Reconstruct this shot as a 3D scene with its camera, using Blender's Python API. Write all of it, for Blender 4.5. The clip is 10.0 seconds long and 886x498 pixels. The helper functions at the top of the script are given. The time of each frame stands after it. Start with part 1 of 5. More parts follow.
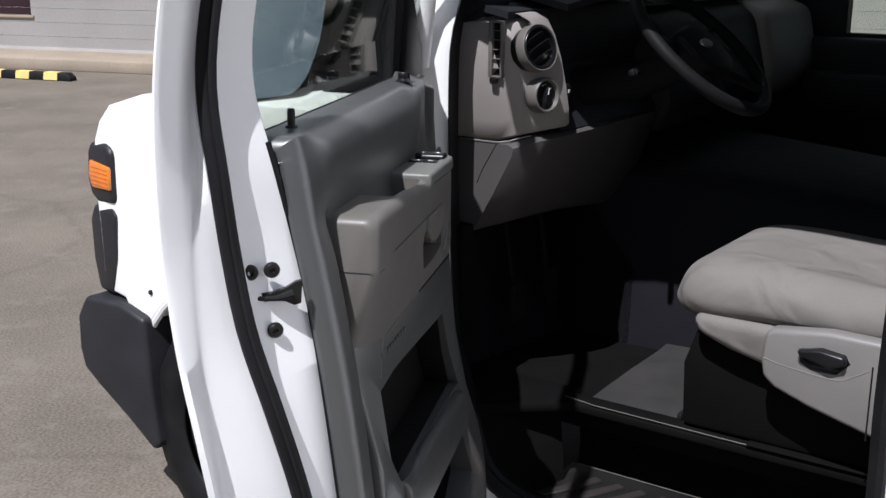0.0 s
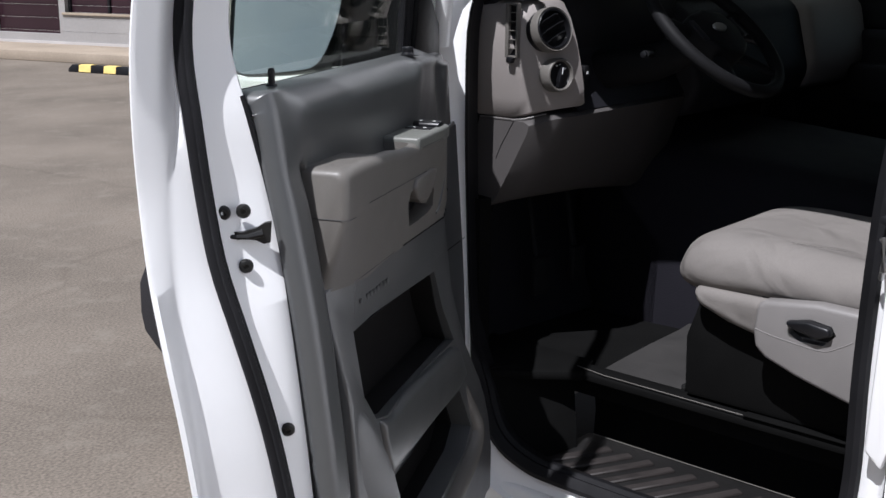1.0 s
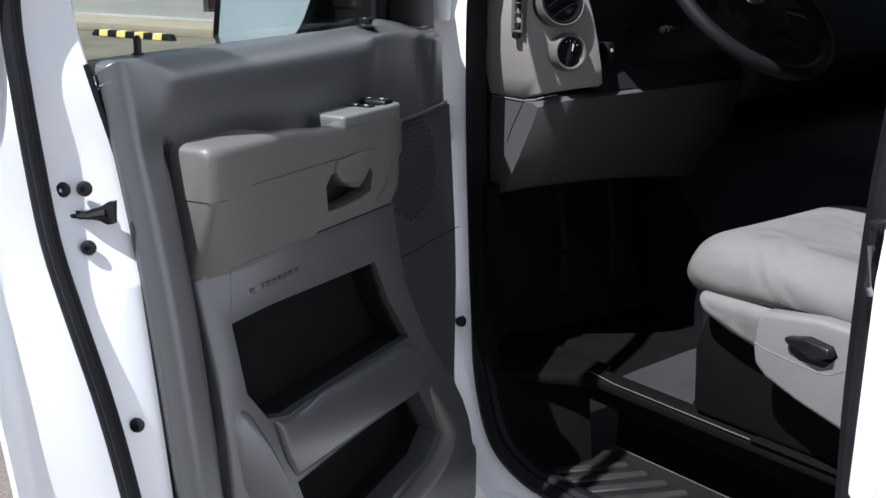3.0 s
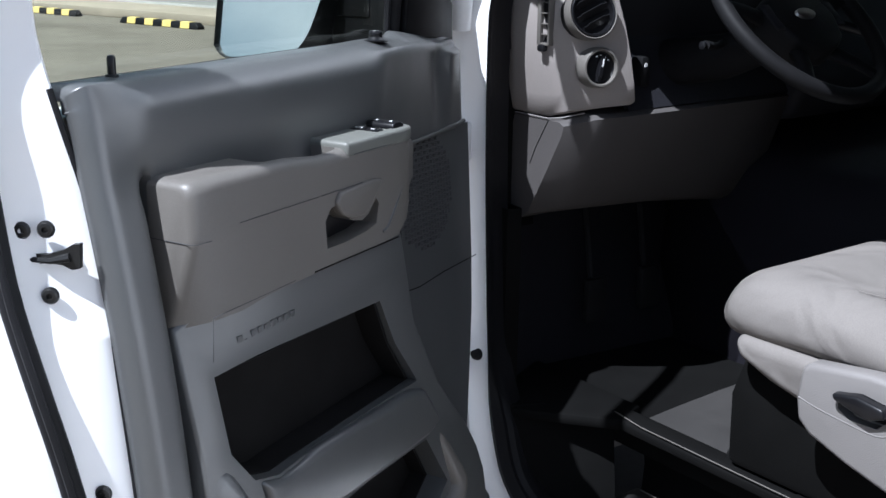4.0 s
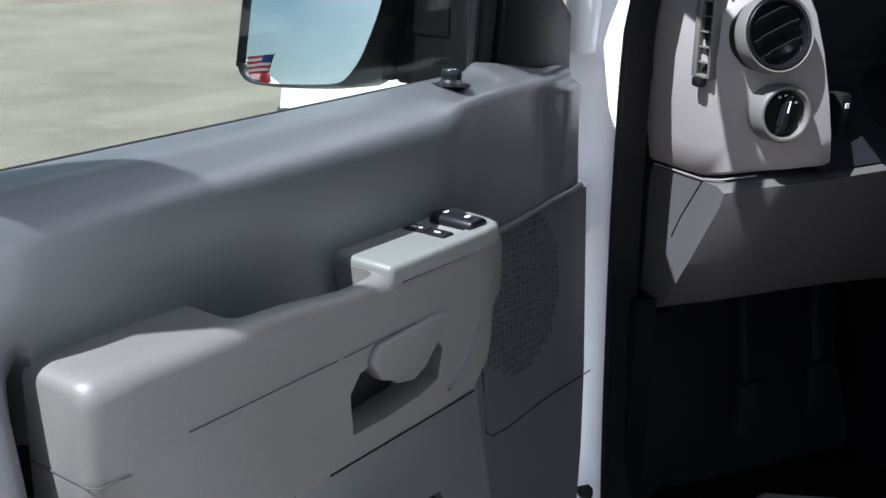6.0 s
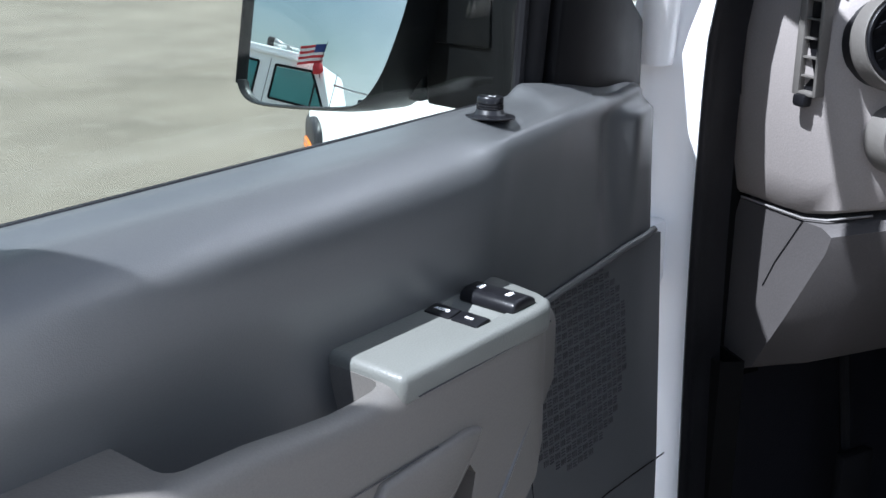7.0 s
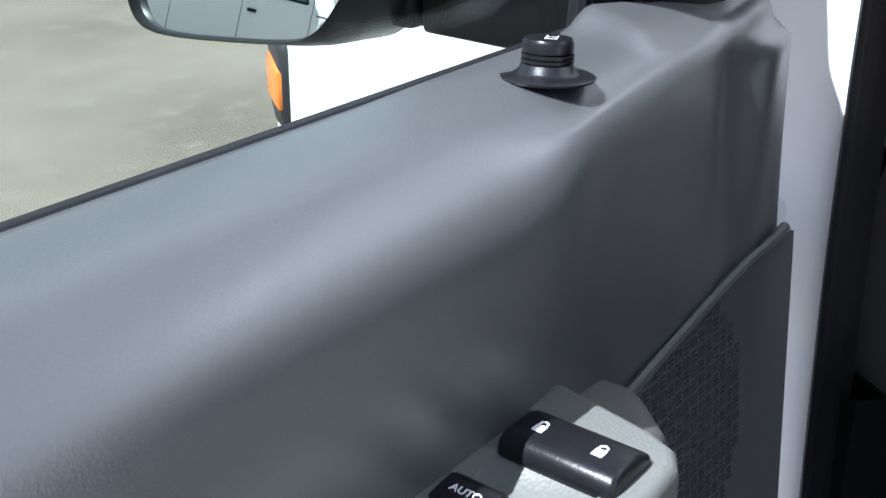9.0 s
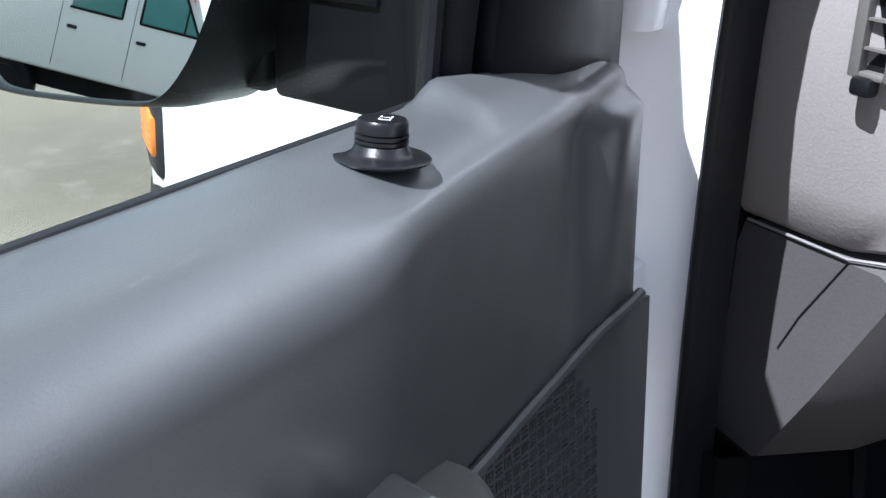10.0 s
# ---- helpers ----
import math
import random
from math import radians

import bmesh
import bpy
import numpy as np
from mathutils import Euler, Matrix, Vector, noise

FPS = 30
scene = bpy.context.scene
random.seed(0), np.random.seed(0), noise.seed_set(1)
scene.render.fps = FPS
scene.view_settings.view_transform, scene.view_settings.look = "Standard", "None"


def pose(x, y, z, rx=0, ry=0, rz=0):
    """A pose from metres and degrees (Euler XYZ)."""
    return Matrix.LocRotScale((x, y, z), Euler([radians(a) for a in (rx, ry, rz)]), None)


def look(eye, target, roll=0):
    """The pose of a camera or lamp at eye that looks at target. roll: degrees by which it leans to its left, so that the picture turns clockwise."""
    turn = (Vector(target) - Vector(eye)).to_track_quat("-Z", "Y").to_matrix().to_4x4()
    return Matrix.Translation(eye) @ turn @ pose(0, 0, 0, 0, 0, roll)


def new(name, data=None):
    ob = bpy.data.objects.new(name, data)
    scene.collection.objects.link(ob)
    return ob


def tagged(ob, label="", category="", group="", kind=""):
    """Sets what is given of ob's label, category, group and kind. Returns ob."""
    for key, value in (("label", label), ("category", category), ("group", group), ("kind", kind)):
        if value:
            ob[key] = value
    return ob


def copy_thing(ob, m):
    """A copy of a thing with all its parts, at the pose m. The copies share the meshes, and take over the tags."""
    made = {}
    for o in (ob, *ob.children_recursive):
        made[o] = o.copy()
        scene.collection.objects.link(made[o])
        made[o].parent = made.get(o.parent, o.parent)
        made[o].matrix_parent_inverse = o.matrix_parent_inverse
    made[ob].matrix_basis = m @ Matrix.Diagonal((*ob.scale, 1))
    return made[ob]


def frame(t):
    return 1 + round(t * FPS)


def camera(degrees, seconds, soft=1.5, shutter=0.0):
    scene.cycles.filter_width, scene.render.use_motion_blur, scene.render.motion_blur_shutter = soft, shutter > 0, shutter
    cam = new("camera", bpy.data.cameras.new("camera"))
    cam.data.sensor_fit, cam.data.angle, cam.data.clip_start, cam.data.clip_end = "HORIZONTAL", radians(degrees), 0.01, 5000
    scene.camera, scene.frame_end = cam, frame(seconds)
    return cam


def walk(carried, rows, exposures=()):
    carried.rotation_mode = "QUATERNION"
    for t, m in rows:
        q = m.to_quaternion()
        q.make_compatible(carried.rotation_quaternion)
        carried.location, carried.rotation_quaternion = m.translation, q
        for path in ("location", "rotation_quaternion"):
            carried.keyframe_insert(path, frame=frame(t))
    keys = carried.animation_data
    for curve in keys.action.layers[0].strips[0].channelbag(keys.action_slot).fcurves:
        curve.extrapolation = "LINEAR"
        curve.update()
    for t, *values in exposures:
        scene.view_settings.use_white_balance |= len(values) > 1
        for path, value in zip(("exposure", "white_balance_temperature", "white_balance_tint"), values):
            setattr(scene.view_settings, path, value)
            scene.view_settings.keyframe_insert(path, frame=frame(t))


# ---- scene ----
cam = camera(42.01, 10.0)
PATH = [
    (0, (-2.3348, -0.4943, 1.6742), (-1.3914, -0.2831, 1.4184), 0.34),
    (0.5, (-2.3858, -0.6166, 1.6466), (-1.4550, -0.3515, 1.3951), 0.19),
    (1, (-2.4261, -0.7408, 1.6316), (-1.5070, -0.4372, 1.3802), 0.44),
    (1.5, (-2.4089, -0.8489, 1.6271), (-1.5011, -0.5167, 1.3710), 0.59),
    (2, (-2.2993, -0.9990, 1.6018), (-1.4141, -0.6089, 1.3484), -0.23),
    (2.5, (-2.1724, -1.1217, 1.5958), (-1.3157, -0.6748, 1.3382), -0.53),
    (4, (-1.8825, -1.0314, 1.6220), (-1.0549, -0.5414, 1.3483), 0.67),
    (4.5, (-1.7719, -0.9691, 1.6514), (-0.9571, -0.4665, 1.3626), 1.03),
    (5, (-1.6287, -0.8818, 1.6681), (-0.8279, -0.3651, 1.3652), 1.20),
    (5.5, (-1.4618, -0.7746, 1.6539), (-0.6733, -0.2405, 1.3490), 0.85),
    (5.7, (-1.3907, -0.7362, 1.6525), (-0.6116, -0.1908, 1.3434), 1.10),
    (7, (-1.0536, -0.5258, 1.6375), (-0.3201, 0.0711, 1.3125), 0.39),
    (7.5, (-0.9333, -0.4162, 1.6143), (-0.2137, 0.1820, 1.2617), 0.53),
    (8, (-0.8258, -0.3166, 1.5924), (-0.1179, 0.2767, 1.2091), -0.12),
    (8.5, (-0.7458, -0.2508, 1.5771), (-0.0431, 0.3280, 1.1632), -0.22),
    (9, (-0.7059, -0.2300, 1.5680), (0.0050, 0.3412, 1.1560), -0.42),
    (9.5, (-0.6927, -0.2301, 1.5780), (0.0376, 0.3210, 1.1744), 0.90),
    (10, (-0.6746, -0.2383, 1.5815), (0.0995, 0.2663, 1.1992), 1.78),
]
EXPOSURE = [(0, 0.27, 5950, 14), (2.5, 0.6, 5750, 13), (4.5, 1.08, 5500, 11), (5.5, 1.28, 5500, 11), (7.5, 1.37, 5450, 11), (10, 1.44, 5450, 11)]
walk(cam, [(t, look(e, g, r)) for t, e, g, r in PATH], EXPOSURE)

# ---- light ----
MIRROR_UP, MIRROR_IN = 10.5, -3.9       # tilt of the mirror head, degrees
SUN_AZ, SUN_EL = 165.5, 57.0          # direction towards the sun, degrees from +x
world = bpy.data.worlds.new("sky")
scene.world = world
world.use_nodes = True
wn = world.node_tree.nodes
sky = wn.new("ShaderNodeTexSky")
sky.sky_type = "NISHITA"
sky.sun_disc = False
sky.sun_elevation = radians(SUN_EL)
sky.sun_rotation = radians(90 - SUN_AZ)
sky.dust_density = 1.3
wn["Background"].inputs["Strength"].default_value = 0.036
tcw = wn.new("ShaderNodeTexCoord")
cl = wn.new("ShaderNodeTexNoise")
cl.noise_dimensions = "4D"
cl.inputs["W"].default_value = 2.6
cl.inputs["Scale"].default_value, cl.inputs["Detail"].default_value = 2.4, 7.0
ramp = wn.new("ShaderNodeValToRGB")
ramp.color_ramp.elements[0].position, ramp.color_ramp.elements[1].position = 0.43, 0.60
mixw = wn.new("ShaderNodeMixRGB")
mixw.inputs[2].default_value = (12.0, 12.3, 12.8, 1)
world.node_tree.links.new(tcw.outputs["Generated"], cl.inputs["Vector"])
world.node_tree.links.new(cl.outputs[0], ramp.inputs[0])
world.node_tree.links.new(ramp.outputs[0], mixw.inputs[0])
world.node_tree.links.new(sky.outputs[0], mixw.inputs[1])
world.node_tree.links.new(mixw.outputs[0], wn["Background"].inputs["Color"])
sun = new("sun", bpy.data.lights.new("sun", "SUN"))
sun.data.energy, sun.data.angle, sun.data.color = 5.0, radians(0.55), (1.0, 0.965, 0.91)
sd = Vector((math.cos(radians(SUN_AZ)) * math.cos(radians(SUN_EL)), math.sin(radians(SUN_AZ)) * math.cos(radians(SUN_EL)), math.sin(radians(SUN_EL))))
sun.matrix_world = look(sd * 20, (0, 0, 0))


# ---- materials ----
def material(name, color, rough=0.5, metal=0.0, var=0.12, scale=6.0, bump=0.0, bscale=400.0, coat=0.0, spec=0.5, voronoi=False, dark=None, detail=3.0, speck=None, folds=None):
    """A surface with broad variation, fine grain and relief, in object metres."""
    m = bpy.data.materials.new(name)
    m.use_nodes = True
    nt = m.node_tree
    b = nt.nodes["Principled BSDF"]
    b.inputs["Roughness"].default_value = rough
    b.inputs["Metallic"].default_value = metal
    b.inputs["Coat Weight"].default_value = coat
    b.inputs["Coat Roughness"].default_value = 0.08
    b.inputs["Specular IOR Level"].default_value = spec
    tc = nt.nodes.new("ShaderNodeTexCoord")
    n1 = nt.nodes.new("ShaderNodeTexNoise")
    n1.inputs["Scale"].default_value = scale
    n1.inputs["Detail"].default_value = detail
    nt.links.new(tc.outputs["Object"], n1.inputs["Vector"])
    ramp = nt.nodes.new("ShaderNodeValToRGB")
    lo = dark if dark else tuple(c * (1 - var) for c in color)
    ramp.color_ramp.elements[0].color = (*lo, 1)
    ramp.color_ramp.elements[1].color = (*tuple(min(1, c * (1 + var * 0.5)) for c in color), 1)
    ramp.color_ramp.elements[0].position, ramp.color_ramp.elements[1].position = 0.3, 0.7
    nt.links.new(n1.outputs["Fac"], ramp.inputs[0])
    if speck:
        fine, gain, mul = nt.nodes.new("ShaderNodeTexNoise"), nt.nodes.new("ShaderNodeMapRange"), nt.nodes.new("ShaderNodeMixRGB")
        fine.inputs["Scale"].default_value, fine.inputs["Detail"].default_value = speck[0], 4.0
        gain.inputs["From Min"].default_value, gain.inputs["From Max"].default_value = 0.3, 0.7
        gain.inputs["To Min"].default_value, gain.inputs["To Max"].default_value = 1 - speck[1], 1 + speck[1]
        mul.blend_type = "MULTIPLY"
        mul.inputs[0].default_value = 1.0
        nt.links.new(tc.outputs["Object"], fine.inputs["Vector"])
        nt.links.new(fine.outputs["Fac"], gain.inputs[0])
        nt.links.new(ramp.outputs[0], mul.inputs[1])
        nt.links.new(gain.outputs[0], mul.inputs[2])
        nt.links.new(mul.outputs[0], b.inputs["Base Color"])
    else:
        nt.links.new(ramp.outputs[0], b.inputs["Base Color"])
    rr = nt.nodes.new("ShaderNodeMapRange")
    rr.inputs["To Min"].default_value, rr.inputs["To Max"].default_value = max(0.02, rough - 0.06), min(1, rough + 0.06)
    n3 = nt.nodes.new("ShaderNodeTexNoise")
    n3.inputs["Scale"].default_value = scale * 4
    nt.links.new(tc.outputs["Object"], n3.inputs["Vector"])
    nt.links.new(n3.outputs["Fac"], rr.inputs[0])
    nt.links.new(rr.outputs[0], b.inputs["Roughness"])
    if bump:
        n2 = nt.nodes.new("ShaderNodeTexVoronoi" if voronoi else "ShaderNodeTexNoise")
        n2.inputs["Scale"].default_value = bscale
        nt.links.new(tc.outputs["Object"], n2.inputs["Vector"])
        bp = nt.nodes.new("ShaderNodeBump")
        bp.inputs["Strength"].default_value = bump
        bp.inputs["Distance"].default_value = 0.001
        nt.links.new(n2.outputs[0], bp.inputs["Height"])
        nt.links.new(bp.outputs[0], b.inputs["Normal"])
        if folds:
            n4, bp2 = nt.nodes.new("ShaderNodeTexNoise"), nt.nodes.new("ShaderNodeBump")
            n4.inputs["Scale"].default_value, n4.inputs["Detail"].default_value, n4.inputs["Distortion"].default_value = folds[0], 1.5, 0.6
            bp2.inputs["Strength"].default_value, bp2.inputs["Distance"].default_value = 1.0, folds[1]
            nt.links.new(tc.outputs["Object"], n4.inputs["Vector"])
            nt.links.new(n4.outputs["Fac"], bp2.inputs["Height"])
            nt.links.new(bp2.outputs[0], bp.inputs["Normal"])
    return m


M_white = material("white_paint", (0.91, 0.912, 0.915), 0.32, var=0.03, scale=3, coat=0.5)
M_plastic = material("grey_trim_plastic", (0.070, 0.0725, 0.0735), 0.345, var=0.07, scale=5, bump=0.07, bscale=900, voronoi=True, speck=(900, 0.06), spec=1.0)
M_plastic2 = material("pale_grey_plastic", (0.124, 0.116, 0.106), 0.45, var=0.06, scale=7, bump=0.1, bscale=450, voronoi=True, speck=(700, 0.06))
# shaded copy of the dash plastic, for the knee panel
M_dash_shaded = material("shaded_dash_plastic", (0.072, 0.067, 0.066), 0.6, var=0.08, scale=5, bump=0.12, bscale=350, voronoi=True, spec=0.2, speck=(600, 0.07))
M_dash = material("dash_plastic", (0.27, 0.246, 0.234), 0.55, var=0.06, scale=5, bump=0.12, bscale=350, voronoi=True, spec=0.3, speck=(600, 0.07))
# dark dash plastic; on the far cab parts it puts shade into the colour
M_dash_cabshade = material("dark_dash_and_cab_shade", (0.016, 0.016, 0.020), 0.6, var=0.15, scale=5, bump=0.3, bscale=350, voronoi=True, spec=0.2)
M_rubber = material("black_rubber", (0.011, 0.011, 0.0125), 0.55, var=0.3, scale=12, bump=0.2, bscale=120, spec=0.16)
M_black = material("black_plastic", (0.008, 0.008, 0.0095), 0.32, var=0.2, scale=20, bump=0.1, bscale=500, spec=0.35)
M_grain = material("grained_black_plastic", (0.022, 0.022, 0.026), 0.45, var=0.2, scale=8, bump=0.12, bscale=600, voronoi=True, spec=0.3)
# black for shade painted into recesses, and for dark joints
M_recess_joint = material("recess_shade_joint_black", (0.010, 0.0095, 0.0095), 0.9, var=0.2, scale=20, bump=0.3, bscale=600, spec=0.1)
M_bolt = material("dark_bolt_steel", (0.03, 0.03, 0.03), 0.35, metal=0.6, var=0.2, scale=60)
# black leather, darkened further for the shade on wheel, column and pedals
M_wheel_shade = material("black_leather_shade", (0.010, 0.010, 0.011), 0.6, var=0.2, scale=20, bump=0.15, bscale=500, spec=0.12)
# near black: the shade of the lower cab put into the colour
M_lowcab_shade = material("lower_cab_shade_black", (0.0055, 0.0055, 0.0055), 0.8, var=0.2, scale=9, bump=0.3, bscale=300, spec=0.05)
M_steel = material("steel", (0.5, 0.5, 0.5), 0.3, metal=1.0, var=0.1, scale=40)
M_fabric = material("grey_seat_cloth", (0.18, 0.167, 0.157), 0.9, var=0.10, scale=5, bump=0.5, bscale=900, spec=0.15, speck=(500, 0.08), folds=(9, 0.02))
M_mat = material("black_floor_vinyl", (0.014, 0.0135, 0.0135), 0.55, var=0.25, scale=7, bump=0.4, bscale=220, voronoi=True, spec=0.2)
M_carpet = material("grey_floor_cover", (0.0245, 0.0230, 0.0223), 0.8, var=0.25, scale=9, bump=0.5, bscale=300)
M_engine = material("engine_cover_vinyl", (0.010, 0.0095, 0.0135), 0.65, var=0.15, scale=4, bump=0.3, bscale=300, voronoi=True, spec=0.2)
M_plastic3 = material("pale_seat_plastic", (0.19, 0.18, 0.175), 0.45, var=0.05, scale=9, bump=0.2, bscale=450, voronoi=True)
M_teal = material("truck_window", (0.10, 0.30, 0.30), 0.08, var=0.2, scale=1.5)
M_red = material("red_cloth", (0.55, 0.04, 0.05), 0.8, var=0.1, scale=20)
M_blue = material("blue_cloth", (0.03, 0.05, 0.2), 0.8, var=0.1, scale=20)
M_slot = material("speaker_slot_shade", (0.05, 0.05, 0.053), 0.8, var=0.1, scale=9)
M_pod = material("pod_plastic", (0.135, 0.139, 0.127), 0.42, var=0.05, scale=9, bump=0.15, bscale=500, voronoi=True)
M_tread = material("worn_step_rubber", (0.030, 0.026, 0.025), 0.6, var=0.35, scale=14, bump=0.4, bscale=260, spec=0.3)
M_housing = material("mirror_housing_plastic", (0.006, 0.006, 0.007), 0.4, var=0.2, scale=14, bump=0.05, bscale=500, spec=0.15)
M_joint = material("shaded_joint", (0.45, 0.43, 0.42), 0.9, var=0.1, scale=2)
M_amber = material("amber_lens", (0.8, 0.22, 0.02), 0.15, var=0.15, scale=30, coat=0.6)
M_asphalt = material("asphalt", (0.170, 0.146, 0.121), 0.9, var=0.24, scale=1.0, bump=0.26, bscale=120, detail=10, speck=(85, 0.3), spec=0.2)
nt = M_asphalt.node_tree      # pale scuffs and thin dark cracks
bsdf = nt.nodes["Principled BSDF"]
paint = bsdf.inputs["Base Color"].links[0].from_socket
tc, warp, shift, cell, line, crack = (nt.nodes.new("ShaderNode" + k) for k in ("TexCoord", "TexNoise", "MixRGB", "TexVoronoi", "ValToRGB", "MixRGB"))
warp.inputs["Scale"].default_value, warp.inputs["Detail"].default_value = 1.3, 6.0
shift.inputs[0].default_value = 0.35
cell.feature = "DISTANCE_TO_EDGE"
cell.inputs["Scale"].default_value = 0.33
line.color_ramp.elements[0].color, line.color_ramp.elements[1].color = (0.62, 0.6, 0.58, 1), (1, 1, 1, 1)
line.color_ramp.elements[1].position = 0.008
crack.blend_type = "MULTIPLY"
crack.inputs[0].default_value = 0.3
nt.links.new(tc.outputs["Object"], warp.inputs["Vector"])
nt.links.new(tc.outputs["Object"], shift.inputs[1])
nt.links.new(warp.outputs["Color"], shift.inputs[2])
nt.links.new(shift.outputs[0], cell.inputs["Vector"])
nt.links.new(cell.outputs["Distance"], line.inputs[0])
nt.links.new(paint, crack.inputs[1])
nt.links.new(line.outputs[0], crack.inputs[2])
scuff, pale, tone = (nt.nodes.new("ShaderNode" + k) for k in ("TexNoise", "ValToRGB", "MixRGB"))
scuff.inputs["Scale"].default_value, scuff.inputs["Detail"].default_value, scuff.inputs["Roughness"].default_value = 4.5, 10.0, 0.75
pale.color_ramp.elements[0].position, pale.color_ramp.elements[1].position = 0.52, 0.72
tone.inputs[2].default_value = (0.2, 0.178, 0.150, 1)
nt.links.new(tc.outputs["Object"], scuff.inputs["Vector"])
nt.links.new(scuff.outputs["Fac"], pale.inputs[0])
nt.links.new(pale.outputs[0], tone.inputs[0])
nt.links.new(crack.outputs[0], tone.inputs[1])
nt.links.new(tone.outputs[0], bsdf.inputs["Base Color"])
M_wall = material("painted_block_wall", (0.30, 0.29, 0.282), 0.8, var=0.08, scale=1.5, bump=0.3, bscale=40, speck=(30, 0.05))
M_concrete = material("concrete", (0.32, 0.265, 0.205), 0.85, var=0.14, scale=2, bump=0.4, bscale=50, speck=(40, 0.1))
M_yellow = material("yellow_marking", (0.8, 0.6, 0.2), 0.6, var=0.15, scale=8)
M_mark = material("white_marking", (0.75, 0.75, 0.75), 0.5, var=0.05, scale=40)
M_dkwin = material("dark_window_tint", (0.03, 0.015, 0.02), 0.1, var=0.2, scale=1)
M_mirror = bpy.data.materials.new("mirror_silver")
M_mirror.use_nodes = True
b = M_mirror.node_tree.nodes["Principled BSDF"]
b.inputs["Metallic"].default_value, b.inputs["Roughness"].default_value, b.inputs["Base Color"].default_value = 1.0, 0.0, (0.93, 0.965, 0.975, 1)
M_glass = bpy.data.materials.new("tinted_window_glass")
M_glass.use_nodes = True
nt = M_glass.node_tree
nt.nodes.remove(nt.nodes["Principled BSDF"])
clear, gloss, fres, mix = nt.nodes.new("ShaderNodeBsdfTransparent"), nt.nodes.new("ShaderNodeBsdfGlossy"), nt.nodes.new("ShaderNodeLayerWeight"), nt.nodes.new("ShaderNodeMixShader")
clear.inputs["Color"].default_value = (0.87, 0.915, 0.86, 1)
gloss.inputs["Roughness"].default_value = 0.0
fres.inputs["Blend"].default_value = 0.5
power = nt.nodes.new("ShaderNodeMath")
power.operation = "POWER"
power.inputs[1].default_value = 3.2
lift = nt.nodes.new("ShaderNodeMapRange")
lift.inputs["To Min"].default_value, lift.inputs["To Max"].default_value = 0.03, 1.0
nt.links.new(fres.outputs["Facing"], power.inputs[0])
nt.links.new(power.outputs[0], lift.inputs[0])
nt.links.new(lift.outputs[0], mix.inputs[0])
nt.links.new(clear.outputs[0], mix.inputs[1])
nt.links.new(gloss.outputs[0], mix.inputs[2])
nt.links.new(mix.outputs[0], nt.nodes["Material Output"].inputs["Surface"])


# ---- mesh helpers ----
def part(name, bm, mat, parent=None, label="", smooth=40):
    me = bpy.data.meshes.new(name)
    bmesh.ops.remove_doubles(bm, verts=bm.verts, dist=1e-5)
    bmesh.ops.recalc_face_normals(bm, faces=bm.faces)
    if smooth:
        for f in bm.faces:
            f.smooth = True
        for e in bm.edges:
            if len(e.link_faces) == 2 and e.calc_face_angle(0) > radians(smooth):
                e.smooth = False
    bm.to_mesh(me)
    bm.free()
    me.materials.append(mat)
    ob = new(name, me)
    if parent:
        ob.parent = parent
    if label:
        ob["label"] = label
    return ob


def thing(name, m, label, category, group="", kind=""):
    ob = new(name)
    ob.matrix_world = m
    ob.empty_display_size = 0.1
    return tagged(ob, label, category, group, kind)


def box(x0, x1, y0, y1, z0, z1, bevel=0.0, seg=2, bm=None):
    own = bm or bmesh.new()
    tmp = bmesh.new()
    bmesh.ops.create_cube(tmp, size=1)
    for v in tmp.verts:
        v.co = Vector(((x0 + x1) / 2 + v.co.x * (x1 - x0), (y0 + y1) / 2 + v.co.y * (y1 - y0), (z0 + z1) / 2 + v.co.z * (z1 - z0)))
    if bevel:
        bmesh.ops.bevel(tmp, geom=tmp.edges[:], offset=bevel, segments=seg, affect="EDGES", profile=0.5)
    join(own, tmp)
    return own


def join(bm, tmp, m=None):
    if m is not None:
        tmp.transform(m)
    me = bpy.data.meshes.new("join")
    tmp.to_mesh(me)
    tmp.free()
    bm.from_mesh(me)
    bpy.data.meshes.remove(me)
    return bm


def prism(poly, axis, a, b, bevel=0.0, seg=2, top_only=False):
    """Polygon (two coordinates) extruded along axis from a to b."""
    bm = bmesh.new()

    def at(p, c):
        return Vector((c, p[0], p[1])) if axis == 0 else Vector((p[0], c, p[1])) if axis == 1 else Vector((p[0], p[1], c))
    lo = [bm.verts.new(at(p, a)) for p in poly]
    hi = [bm.verts.new(at(p, b)) for p in poly]
    f0 = bm.faces.new(lo)
    f1 = bm.faces.new(hi)
    n = len(poly)
    for i in range(n):
        bm.faces.new((lo[i], lo[(i + 1) % n], hi[(i + 1) % n], hi[i]))
    if bevel:
        geom = list(f0.edges) if top_only else bm.edges[:]
        bmesh.ops.bevel(bm, geom=geom, offset=bevel, segments=seg, affect="EDGES", profile=0.5)
    return bm


